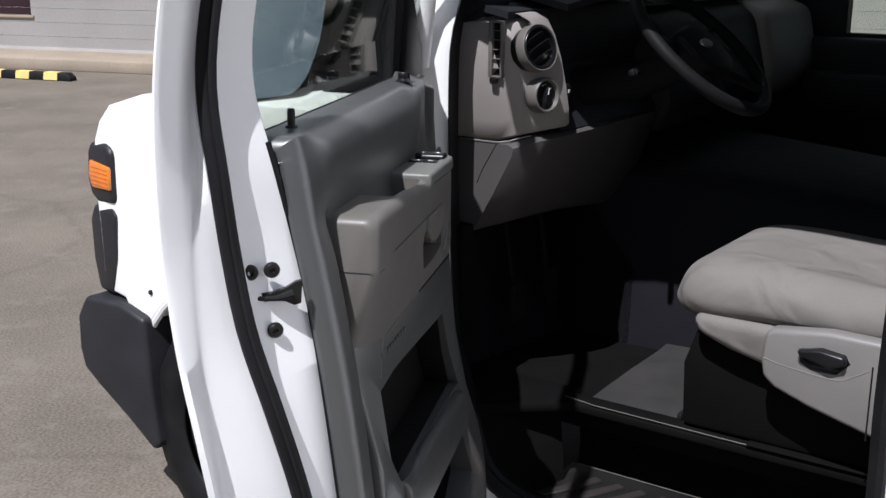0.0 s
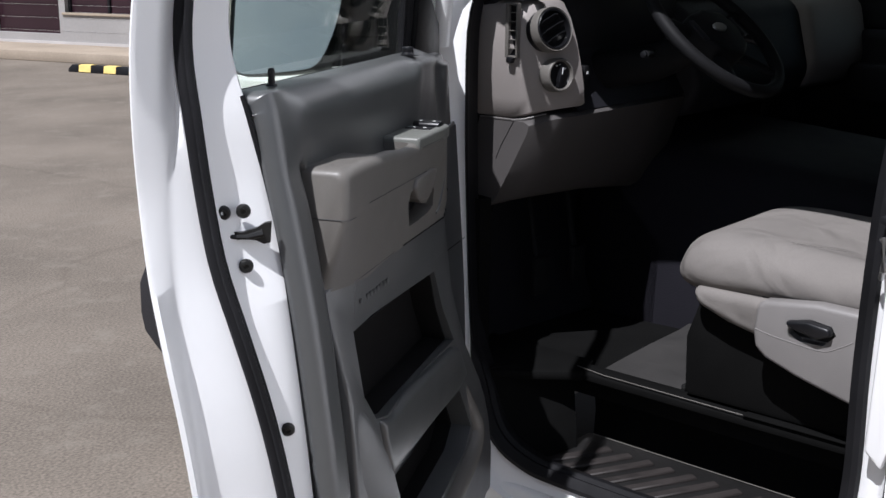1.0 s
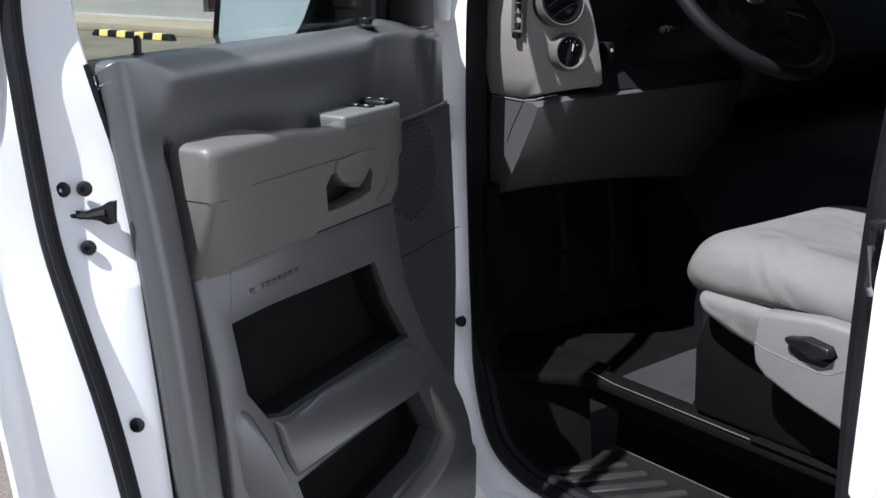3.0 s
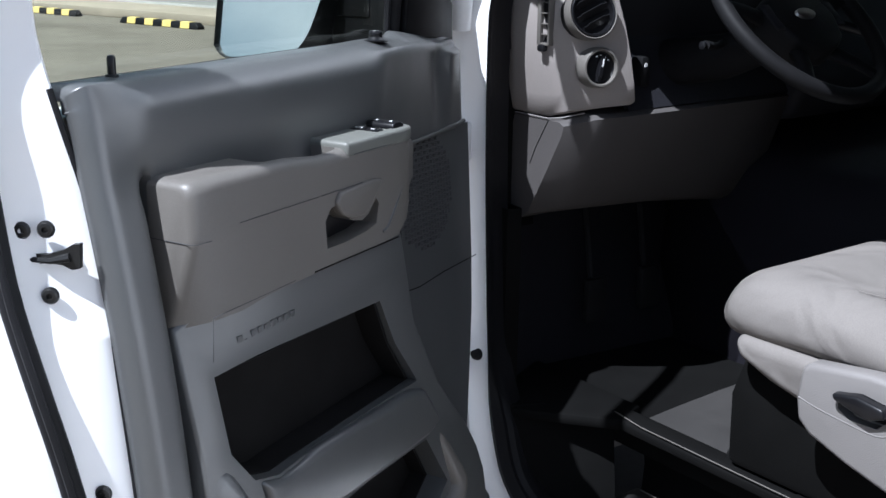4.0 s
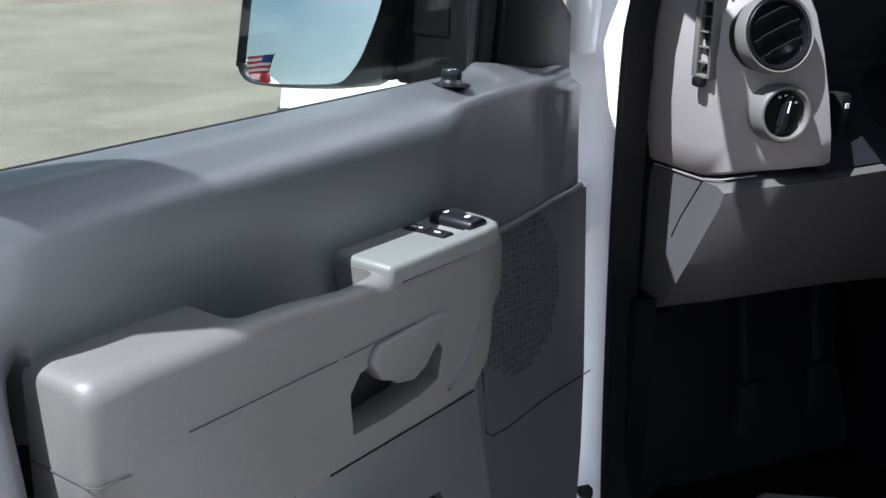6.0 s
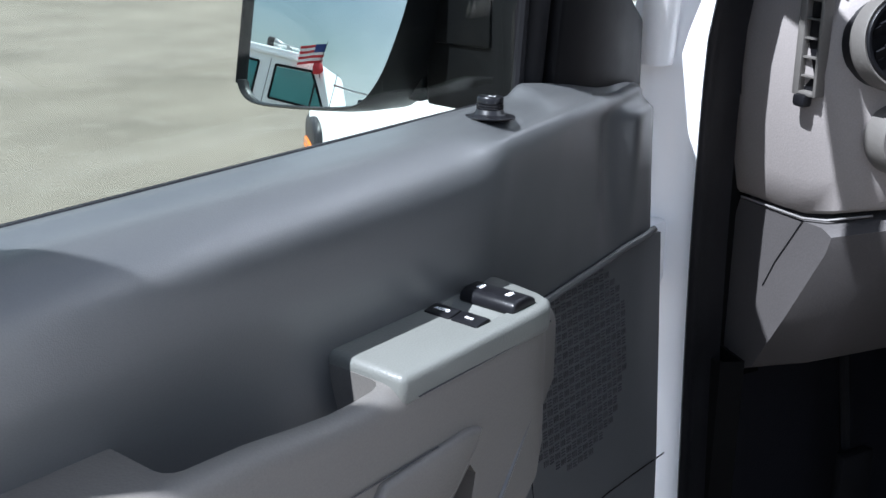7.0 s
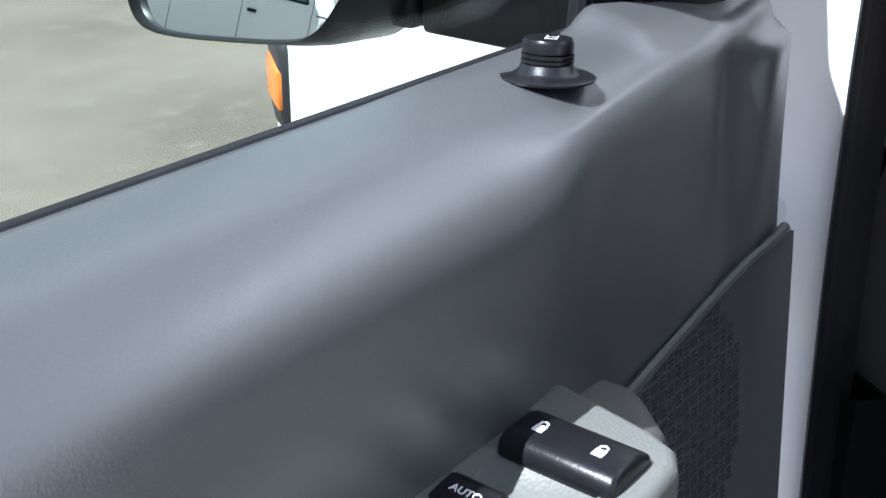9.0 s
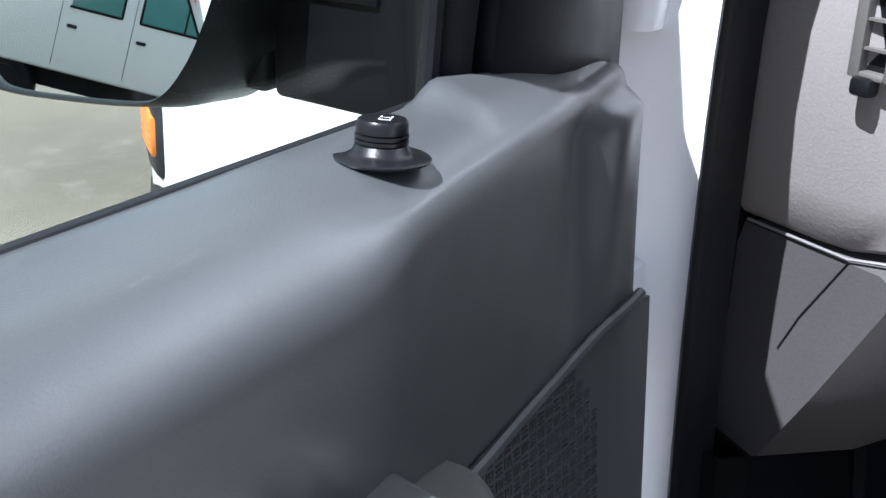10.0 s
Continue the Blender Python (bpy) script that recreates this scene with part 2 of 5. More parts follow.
def loft(rings, closed=False, caps=True, thick=None):
    """Skin over rows of points; closed: each row is a ring. thick: offset vector that gives an open skin depth."""
    bm = bmesh.new()
    rows = [[bm.verts.new(Vector(p)) for p in r] for r in rings]
    n = len(rows[0])
    for a, b in zip(rows, rows[1:]):
        for i in range(n if closed else n - 1):
            j = (i + 1) % n
            bm.faces.new((a[i], a[j], b[j], b[i]))
    if closed and caps:
        bm.faces.new(rows[0])
        bm.faces.new(rows[-1])
    if thick is not None:
        t = Vector(thick)
        back = [[bm.verts.new(v.co + t) for v in r] for r in rows]
        for a, b in zip(back, back[1:]):
            for i in range(n - 1):
                bm.faces.new((a[i], b[i], b[i + 1], a[i + 1]))
        for k in (0, -1):
            for i in range(n - 1):
                bm.faces.new((rows[k][i], rows[k][i + 1], back[k][i + 1], back[k][i]))
        for a, b, c, d in zip(rows, rows[1:], back, back[1:]):
            bm.faces.new((a[0], b[0], d[0], c[0]))
            bm.faces.new((a[-1], b[-1], d[-1], c[-1]))
    return bm


def spline(pts, n):
    """Smooth curve through points (Catmull-Rom), n steps between each two."""
    p = [Vector(q) for q in pts]
    p = [2 * p[0] - p[1]] + p + [2 * p[-1] - p[-2]]
    out = []
    for i in range(1, len(p) - 2):
        for k in range(n):
            t = k / n
            a, b_, c, d = p[i - 1], p[i], p[i + 1], p[i + 2]
            out.append(0.5 * (2 * b_ + (c - a) * t + (2 * a - 5 * b_ + 4 * c - d) * t * t + (3 * b_ - a - 3 * c + d) * t ** 3))
    out.append(p[-2])
    return out


def tube(pts, r, sides=10, flat=1.0, loop=False, up=(0, 0, 1)):
    """A round (or flattened) bar along points."""
    pts = [Vector(p) for p in pts]
    rings = []
    n = len(pts)
    for i, p in enumerate(pts):
        d = (pts[(i + 1) % n] - pts[i - 1]) if loop else (pts[min(i + 1, n - 1)] - pts[max(i - 1, 0)])
        d.normalize()
        s = d.cross(Vector(up))
        if s.length < 1e-3:
            s = d.cross(Vector((1, 0, 0)))
        s.normalize()
        u = s.cross(d)
        rr = r[i] if isinstance(r, (list, tuple)) else r
        rings.append([p + s * math.cos(2 * math.pi * k / sides) * rr + u * math.sin(2 * math.pi * k / sides) * rr * flat for k in range(sides)])
    if loop:
        rings.append(rings[0])
    return loft(rings, closed=True, caps=not loop)


def lathe(profile, seg=24, m=None):
    """Profile of (radius, height) turned round z."""
    rings = [[Vector((r * math.cos(2 * math.pi * k / seg), r * math.sin(2 * math.pi * k / seg), h)) for k in range(seg)] for r, h in profile]
    bm = loft(rings, closed=True)
    if m is not None:
        bm.transform(m)
    return bm


def interp(table, x):
    xs = [r[0] for r in table]
    return [float(np.interp(x, xs, [r[k] for r in table])) for k in range(1, len(table[0]))]


def soft(bm, offset, seg=2, angle=30):
    """Round the edges sharper than an angle."""
    bmesh.ops.recalc_face_normals(bm, faces=bm.faces)
    es = [e for e in bm.edges if len(e.link_faces) == 2 and e.calc_face_angle(0) > radians(angle)]
    bmesh.ops.bevel(bm, geom=es, offset=offset, segments=seg, affect="EDGES", profile=0.5, clamp_overlap=True)
    return bm


VAN = pose(0.098, 0.043, 0, 0, 0, -22.29)      # van frame: x to its right, y forward, driver's side at x = 0

def carve(ob, cutters):
    """Cut holes into a part with solid meshes."""
    for c in cutters:
        me = bpy.data.meshes.new("cut")
        bmesh.ops.recalc_face_normals(c, faces=c.faces)
        c.to_mesh(me)
        c.free()
        tool = bpy.data.objects.new("cut", me)
        scene.collection.objects.link(tool)
        tool.parent = ob.parent
        mod = ob.modifiers.new("cut", "BOOLEAN")
        mod.operation, mod.solver, mod.object = "DIFFERENCE", "EXACT", tool
        dg = bpy.context.evaluated_depsgraph_get()
        dg.update()
        made = bpy.data.meshes.new_from_object(ob.evaluated_get(dg))
        ob.modifiers.clear()
        ob.data = made
        bpy.data.objects.remove(tool)
        bpy.data.meshes.remove(me)
    bm = bmesh.new()
    bm.from_mesh(ob.data)
    for f in bm.faces:
        f.smooth = True
    for e in bm.edges:
        e.smooth = not (len(e.link_faces) == 2 and e.calc_face_angle(0) > radians(35))
    bm.to_mesh(ob.data)
    bm.free()
    return ob


def text(name, body, size, m, mat, parent, depth=0.0003):
    cu = bpy.data.curves.new(name, "FONT")
    cu.body, cu.size, cu.extrude, cu.align_x, cu.align_y = body, size, depth, "CENTER", "CENTER"
    tmp = bpy.data.objects.new(name, cu)
    scene.collection.objects.link(tmp)
    dg = bpy.context.evaluated_depsgraph_get()
    dg.update()
    me = bpy.data.meshes.new_from_object(tmp.evaluated_get(dg))
    bpy.data.objects.remove(tmp)
    me.materials.clear()
    me.materials.append(mat)
    ob = new(name, me)
    ob.parent = parent
    ob.matrix_local = m
    return ob


def step(a, b, x):
    t = min(1.0, max(0.0, (x - a) / (b - a)))
    return t * t * (3 - 2 * t)



# ---- ground ----
bm = bmesh.new()
bmesh.ops.create_grid(bm, x_segments=40, y_segments=40, size=800)
ground = tagged(part("ground", bm, M_asphalt, smooth=0), "worn grey-brown asphalt of a parking yard", "ground", kind="structure")

# ---- van body ----
def corner(bm, k=0.24):
    """Lean the front end of a side piece inwards, round the nose."""
    for v in bm.verts:
        v.co.x += max(0.0, v.co.y - 1.10) * k
        v.co.y += 0.022 * step(0.95, 1.10, v.co.y)
    return bm


van = thing("van", VAN, "white van with black bumper, driver's door standing open", "van")
arch = [(0.66 + 0.42 * math.cos(a), 0.40 + 0.42 * math.sin(a)) for a in [radians(180 - 180 * k / 20) for k in range(21)]]
FEN = [(0.05, 1.30), (0.05, 0.42), (0.23, 0.42)] + [p for p in arch if p[1] > 0.43] + [(1.07, 0.67), (1.085, 0.70), (1.19, 0.705), (1.205, 0.9), (1.215, 1.08), (1.20, 1.14), (1.165, 1.195), (1.10, 1.245), (0.98, 1.285)]
fender = part("fender", corner(soft(prism(FEN, 0, 0.0, 0.10), 0.022, 4, 40)), M_white, van)
part("arch_lip", tube([(0.012, y, z) for y, z in arch if z > 0.45], 0.012, 8), M_white, fender)
part("fender_bolt", lathe([(0.0, 0.0), (0.008, 0.0), (0.006, 0.004), (0.0, 0.005)], 10, pose(-0.001, 0.995, 0.735, 0, -90, 0)), M_bolt, fender)
part("wheel_house", box(0.10, 0.45, 0.24, 1.15, 0.72, 1.2), M_rubber, van)
rings = []
for y, z, xi in ((0.07, 1.367, 0.016), (0.1, 1.365, 0.012), (0.4, 1.35, 0.004), (0.7, 1.33, 0.004), (0.93, 1.302, 0.012), (1.04, 1.268, 0.03), (1.11, 1.222, 0.06), (1.155, 1.165, 0.08), (1.18, 1.09, 0.10)):
    rings.append([(0.006 + xi, y, z - 0.075), (0.012 + xi, y, z - 0.045), (0.04 + xi, y, z - 0.012), (0.12 + xi, y, z + 0.008), (0.5, y, z + 0.05), (0.98, y, z + 0.065), (1.46, y, z + 0.05), (1.84 - xi, y, z + 0.008), (1.94 - xi, y, z - 0.075)])
part("hood", loft(rings, thick=(0, 0, -0.03)), M_white, van)
part("hood_gap", tube([(0.004, y, z) for y, z in ((0.06, 1.20), (0.5, 1.17), (0.9, 1.13), (1.02, 1.118))], 0.003, 6), M_rubber, van)
surround = part("headlight_surround", corner(soft(prism([(1.105, 1.115), (1.10, 0.965), (1.20, 0.952), (1.245, 0.97), (1.262, 1.02), (1.252, 1.10), (1.235, 1.128), (1.14, 1.135)], 0, -0.004, 0.5), 0.022, 4)), M_grain, van)
part("marker_lamp", corner(soft(prism([(1.113, 1.07), (1.113, 1.004), (1.222, 0.998), (1.238, 1.03), (1.228, 1.078)], 0, -0.010, 0.05), 0.006)), M_amber, surround, "amber side marker lamp")
for k in range(5):
    part("lens_rib", corner(box(-0.0115, -0.009, 1.12, 1.222, 1.012 + k * 0.012, 1.0135 + k * 0.012)), M_amber, surround)
part("grille_side", corner(soft(prism([(1.12, 0.955), (1.10, 0.93), (1.105, 0.80), (1.14, 0.69), (1.235, 0.69), (1.262, 0.78), (1.268, 0.90), (1.24, 0.945)], 0, 0.0, 1.9), 0.022, 3)), M_grain, van)
part("bumper", soft(prism([(1.0, 0.66), (0.99, 0.47), (0.968, 0.29), (0.99, 0.268), (1.09, 0.34), (1.21, 0.415), (1.275, 0.46), (1.292, 0.52), (1.29, 0.62), (1.25, 0.685), (1.1, 0.69)], 0, -0.03, 1.94), 0.03, 4), M_grain, van, "grained black plastic bumper")
wheel = part("wheel", lathe([(0.0, 0.07), (0.07, 0.07), (0.1, 0.04), (0.16, 0.035), (0.2, 0.075), (0.222, 0.1), (0.222, -0.1), (0.0, -0.1)], 40), M_steel, van)
wheel.matrix_local = pose(0.125, 0.675, 0.366, 0, -90, 0)
part("tyre", lathe([(0.217, 0.1), (0.235, 0.118), (0.26, 0.124), (0.265, 0.127), (0.3, 0.126), (0.345, 0.112), (0.362, 0.088), (0.366, 0.05), (0.36, 0.045), (0.366, 0.04), (0.367, 0), (0.362, -0.08), (0.345, -0.11), (0.3, -0.125), (0.217, -0.1), (0.217, 0.1)], 64), M_rubber, wheel)
for k in range(5):
    part("wheel_nut", lathe([(0.0, 0.0), (0.011, 0.0), (0.011, 0.018), (0.006, 0.022), (0.0, 0.022)], 6, pose(0.085 * math.cos(k * 1.2566), 0.085 * math.sin(k * 1.2566), 0.05)), M_bolt, wheel)

# door opening: front post, sill and rear post as one pressed frame
OPEN = spline([(0, -0.20, 1.98), (0, -0.062, 1.70), (0, -0.014, 1.5), (0, -0.008, 1.25), (0, -0.018, 0.97), (0, -0.032, 0.76), (0, -0.056, 0.64), (0, -0.105, 0.51), (0, -0.20, 0.455), (0, -0.33, 0.445), (0, -0.6, 0.445), (0, -0.86, 0.452), (0, -0.945, 0.52), (0, -0.968, 0.66), (0, -0.966, 0.9), (0, -0.975, 1.2), (0, -1.0, 1.45), (0, -1.02, 1.7), (0, -1.0, 1.95)], 5)


def around(sections, narrow=None):
    """Rows of (x, distance outward) swept along the door opening."""
    rings = []
    n = len(OPEN)
    for i, p in enumerate(OPEN):
        d = (OPEN[min(i + 1, n - 1)] - OPEN[max(i - 1, 0)]).normalized()
        out = Vector((0, d.z, -d.y)) * -1.0
        tum = max(0, p.z - 1.48) * 0.24
        f = step(0.6, 0.78, p.z) if p.y > -0.4 else 0.0
        row = [(x, o + ((narrow[k] - o) * f if narrow else 0.0)) for k, (x, o) in enumerate(sections)]
        rings.append([Vector((x + tum, p.y + out.y * o, p.z + out.z * o)) for x, o in row])
    return rings


part("door_frame", loft(around([(-0.055, 0.075), (-0.035, 0.07), (-0.02, 0.05), (-0.016, 0.035), (-0.004, 0.02), (0.002, 0.006), (0.03, 0.004), (0.034, 0.05)], (0.075, 0.07, 0.05, 0.035, 0.008, 0.002, 0.012, 0.05))), M_white, van)
part("opening_seal", loft(around([(-0.004, 0.014), (-0.016, 0.010), (-0.018, -0.001), (-0.012, -0.010), (-0.004, -0.02), (0.006, -0.017), (0.016, -0.024), (0.03, -0.022), (0.045, -0.014), (0.066, -0.004), (0.07, 0.03)], (0.0, -0.006, -0.010, -0.010, -0.006, 0.002, 0.006, 0.012, 0.018, 0.023, 0.03))), M_rubber, van, "thick black rubber door seal")
part("door_stop", lathe([(0.0, 0.0), (0.016, 0.0), (0.016, 0.008), (0.012, 0.013), (0.0, 0.014)], 20, pose(-0.006, 0.004, 0.757, 0, -62, 0)), M_rubber, van, "round black rubber door stop")
# body side behind the opening
SIDE = [(-1.045, 0.36), (-1.045, 1.2), (-1.06, 1.45), (-1.075, 1.7), (-1.06, 2.0)]
rings = [[(-0.052 + max(0, z - 1.3) * 0.22, y, z), (-0.058 + max(0, z - 1.3) * 0.22, y - 0.02, z), (-0.055 + max(0, z - 1.3) * 0.22, -1.3, z), (-0.055 + max(0, z - 1.3) * 0.22, -4.4, z)] for y, z in SIDE]
rear_side = part("rear_side", loft(rings, thick=(0.03, 0, 0)), M_white, van)
part("pillar_trim", soft(prism([(-1.0, 0.75), (-1.035, 0.72), (-1.055, 0.8), (-1.05, 1.1), (-1.03, 1.3), (-1.01, 1.1)], 0, -0.06, -0.04), 0.008), M_white, van)
striker = part("striker", tube([(-0.03, -0.985, 1.14), (-0.055, -0.998, 1.15), (-0.055, -1.0, 1.09), (-0.03, -0.99, 1.07)], 0.005, 8), M_steel, van)
part("switch_plunger", soft(box(-0.05, -0.02, -1.005, -0.985, 1.172, 1.186), 0.003), M_rubber, van)
part("striker_plate", soft(box(-0.064, -0.055, -1.07, -1.04, 1.118, 1.128), 0.002), M_rubber, van)
part("rocker", soft(prism([(-0.05, 0.36), (-0.06, 0.30), (0.02, 0.28), (0.06, 0.4), (-0.03, 0.41)], 1, -4.4, 0.03), 0.012), M_white, van)
part("underbody", box(0.08, 1.86, -4.4, 0.1, 0.30, 0.36), M_rubber, van)
part("roof", loft([[(0.09, y, 2.0 + dz), (0.14, y, 2.07 + dz), (0.4, y, 2.12 + dz), (0.98, y, 2.14 + dz), (1.56, y, 2.12 + dz), (1.86, y, 2.05 + dz), (1.9, y, 1.98 + dz)] for y, dz in ((-0.32, -0.06), (-0.45, -0.01), (-0.8, 0.0), (-2.5, 0.0), (-4.4, -0.02))], thick=(0, 0, -0.04)), M_white, van)
part("rear_wall", box(0.0, 1.95, -4.42, -4.4, 0.36, 2.1), M_white, van)
# unseen rail, header, visor and post, added to keep sun off the cab
part("sun_block_rail", soft(prism([(-1.2, 1.72), (-0.40, 1.72), (-0.29, 1.71), (-0.21, 1.69), (-0.08, 1.69), (-0.10, 2.05), (-1.2, 2.05)], 0, 0.085, 0.16), 0.012), M_white, van)
part("sun_block_header", soft(prism([(-0.36, 2.05), (-0.16, 1.99), (-0.12, 1.93), (-0.2, 1.9), (-0.36, 1.98)], 0, 0.11, 1.86), 0.012), M_white, van)
part("sun_block_visor", soft(prism([(-0.23, 1.93), (-0.10, 1.80), (-0.09, 1.81), (-0.21, 1.95)], 0, 0.2, 0.8), 0.004), M_dash_cabshade, van)
part("sun_block_post", tube([(0.115, 0.055, 1.38), (0.16, -0.04, 1.65), (0.2, -0.19, 1.97)], [0.045, 0.05, 0.06], 12), M_dash_cabshade, van)
part("windscreen", loft([[(x, 0.10 - e, 1.37), (x, -0.10 - e, 1.68), (x, -0.26 - e, 1.97)] for x, e in ((0.14, 0.03), (0.5, 0.0), (0.98, -0.015), (1.46, 0.0), (1.84, 0.03))], thick=(0, 0.005, 0)), M_glass, van)
# far side: closed passenger door with its window opening, darkened for the cab's shade
far = part("passenger_side", prism([(-4.4, 0.36), (0.4, 0.36), (0.4, 1.3), (0.1, 1.38), (-0.3, 1.98), (-4.4, 1.98)], 0, 1.9, 1.95), M_dash_cabshade, van)
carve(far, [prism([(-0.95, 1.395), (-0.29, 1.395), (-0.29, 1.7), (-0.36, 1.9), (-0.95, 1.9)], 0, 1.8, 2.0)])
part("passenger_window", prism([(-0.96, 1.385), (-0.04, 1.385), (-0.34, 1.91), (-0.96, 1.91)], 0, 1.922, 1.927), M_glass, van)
part("passenger_trim", soft(box(1.8, 1.899, -1.0, 0.0, 0.7, 1.385), 0.03, 3), M_dash_cabshade, van)
part("passenger_armrest", soft(box(1.72, 1.82, -0.85, -0.2, 1.15, 1.28), 0.02, 3), M_dash_cabshade, van)
part("windscreen_post", tube([(1.86, 0.06, 1.35), (1.8, -0.33, 1.98)], 0.035, 8), M_white, van)
part("cowl", box(0.1, 1.86, -0.02, 0.12, 1.34, 1.37, 0.008), M_rubber, van)

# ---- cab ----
# floor pan black for shade; the mat is cut where the sunlight ends
part("floor_pan", box(0.20, 1.88, -4.3, 0.2, 0.58, 0.635), M_lowcab_shade, van)
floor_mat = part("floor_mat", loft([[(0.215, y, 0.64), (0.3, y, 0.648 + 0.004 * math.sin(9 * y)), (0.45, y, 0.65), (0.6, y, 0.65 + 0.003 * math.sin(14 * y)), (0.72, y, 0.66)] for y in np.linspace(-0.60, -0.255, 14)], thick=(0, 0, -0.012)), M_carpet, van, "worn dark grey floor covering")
part("floor_edge", soft(prism([(0.165, 0.63), (0.165, 0.648), (0.175, 0.656), (0.21, 0.656), (0.225, 0.65), (0.225, 0.63)], 1, -0.98, -0.2), 0.004, 2), M_lowcab_shade, van)
# pale tubes painted in as highlights on the floor edge and riser foot
part("edge_highlight", tube([(0.163, -0.98, 0.6565), (0.163, -0.62, 0.6565), (0.166, -0.30, 0.6565), (0.18, -0.215, 0.6565)], 0.0012, 6), M_plastic2, van)
part("riser_highlight", tube([(0.288, -0.97, 0.4385), (0.288, -0.2, 0.4385)], 0.0012, 6), M_plastic2, van)
part("edge_strip", soft(box(0.158, 0.21, -0.98, -0.66, 0.656, 0.660), 0.002), M_lowcab_shade, van)
part("step_riser", loft([[(0.222, y, 0.64), (0.28, y, 0.60), (0.295, y, 0.50), (0.29, y, 0.44)] for y in (-0.99, -0.6, -0.2)], thick=(0.02, 0, 0)), M_lowcab_shade, van)
part("step_front", loft([[(0.0, -0.06, 0.66), (0.02, -0.10, 0.5), (0.02, -0.17, 0.435)], [(0.1, -0.10, 0.655), (0.1, -0.15, 0.55), (0.1, -0.19, 0.435)], [(0.2, -0.19, 0.65), (0.2, -0.20, 0.55), (0.2, -0.21, 0.435)]], thick=(0, 0.01, 0)), M_lowcab_shade, van)
part("front_ledge", soft(prism([(0.0, -0.05), (0.08, -0.15), (0.16, -0.25), (0.25, -0.22), (0.25, 0.1), (0.0, 0.1)], 2, 0.63, 0.655), 0.008, 2), M_lowcab_shade, van)
tread = part("step_tread", soft(box(0.03, 0.30, -0.97, -0.18, 0.415, 0.435), 0.006), M_mat, van, "ribbed black step tread")
for k in range(12):
    y0 = -0.24 - k * 0.058
    tmp = bmesh.new()
    bmesh.ops.create_cube(tmp, size=1)
    tmp.transform(pose(0.155, y0, 0.437, 0, 0, -28) @ Matrix.Diagonal((0.19, 0.026, 0.009, 1)))
    bmesh.ops.bevel(tmp, geom=tmp.edges[:], offset=0.003, segments=1, affect="EDGES")
    part("tread_rib", tmp, M_tread, tread)
for k in range(3):
    part("tread_line", box(0.035 + k * 0.01, 0.039 + k * 0.01, -0.95, -0.22, 0.435, 0.438), M_black, tread)
part("firewall", loft([[(0.0, 0.02, 1.3), (0.02, 0.03, 0.9), (0.02, 0.0, 0.66)], [(0.25, 0.12, 1.3), (0.25, 0.12, 0.9), (0.25, 0.1, 0.64)], [(0.7, 0.16, 1.3), (0.7, 0.16, 0.9), (0.7, 0.05, 0.64)], [(1.88, 0.16, 1.3), (1.88, 0.16, 0.9), (1.88, 0.1, 0.64)]], thick=(0, 0.02, 0)), M_dash_cabshade, van)
# kick panel and post trims carry the footwell's shade in their colour
part("kick_panel", loft([[(0.045, 0.03, z), (0.05, -0.01, z), (0.075, -0.02, z), (0.09, 0.06, z)] for z in (0.645, 0.9, 1.06)], thick=(0.004, 0, 0)), M_lowcab_shade, van)
part("post_trim", box(0.03, 0.104, 0.046, 0.11, 1.0, 1.62), M_lowcab_shade, van)
part("bulkhead_trim", box(0.1045, 0.17, 0.047, 0.09, 1.0, 1.375), M_lowcab_shade, van)
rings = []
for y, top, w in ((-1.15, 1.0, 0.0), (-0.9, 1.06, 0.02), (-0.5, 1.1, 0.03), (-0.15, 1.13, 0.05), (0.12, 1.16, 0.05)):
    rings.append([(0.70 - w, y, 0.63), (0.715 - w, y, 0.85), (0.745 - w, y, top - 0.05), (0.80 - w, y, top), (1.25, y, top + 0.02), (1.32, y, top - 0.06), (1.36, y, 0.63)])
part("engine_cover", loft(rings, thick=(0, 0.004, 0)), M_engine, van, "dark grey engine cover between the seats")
# dark sheet standing in for the unlit cab behind the seat
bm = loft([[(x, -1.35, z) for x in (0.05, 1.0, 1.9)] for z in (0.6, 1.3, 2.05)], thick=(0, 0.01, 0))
part("cab_back_shade", bm, M_dash_cabshade, van)
part("headliner", box(0.14, 1.85, -1.4, -0.45, 2.0, 2.04), M_dash_cabshade, van)

# dashboard
dash = part("dashboard", loft([[(x, 0.05, 1.27), (x, -0.152, 1.264), (x, -0.13, 1.30), (x, -0.10, 1.36), (x, -0.08, 1.40), (x, -0.11, 1.47), (x, -0.10, 1.53), (x, 0.0, 1.545), (x, 0.10, 1.42)] for x in (0.236, 0.4, 0.62, 0.75)], thick=(0, 0.012, 0)), M_dash_cabshade, van, "dark dashboard round the instrument cluster")
part("dash_centre", soft(prism([(0.06, 1.17), (-0.16, 1.2), (-0.2, 1.28), (-0.15, 1.47), (-0.05, 1.53), (0.1, 1.45)], 0, 0.74, 1.84), 0.025, 3), M_dash_cabshade, van)
part("dash_right", soft(prism([(0.0, 1.19), (-0.185, 1.22), (-0.225, 1.3), (-0.185, 1.48), (-0.06, 1.525), (0.05, 1.5)], 0, 1.42, 1.86), 0.03, 3), M_dash, van)
part("dash_top", loft([[(x, -0.1, 1.535), (x, -0.02, 1.552), (x, 0.08, 1.5), (x, 0.12, 1.42)] for x in (0.08, 0.3, 0.6, 1.0, 1.84)], thick=(0, 0, -0.015)), M_dash_cabshade, van)
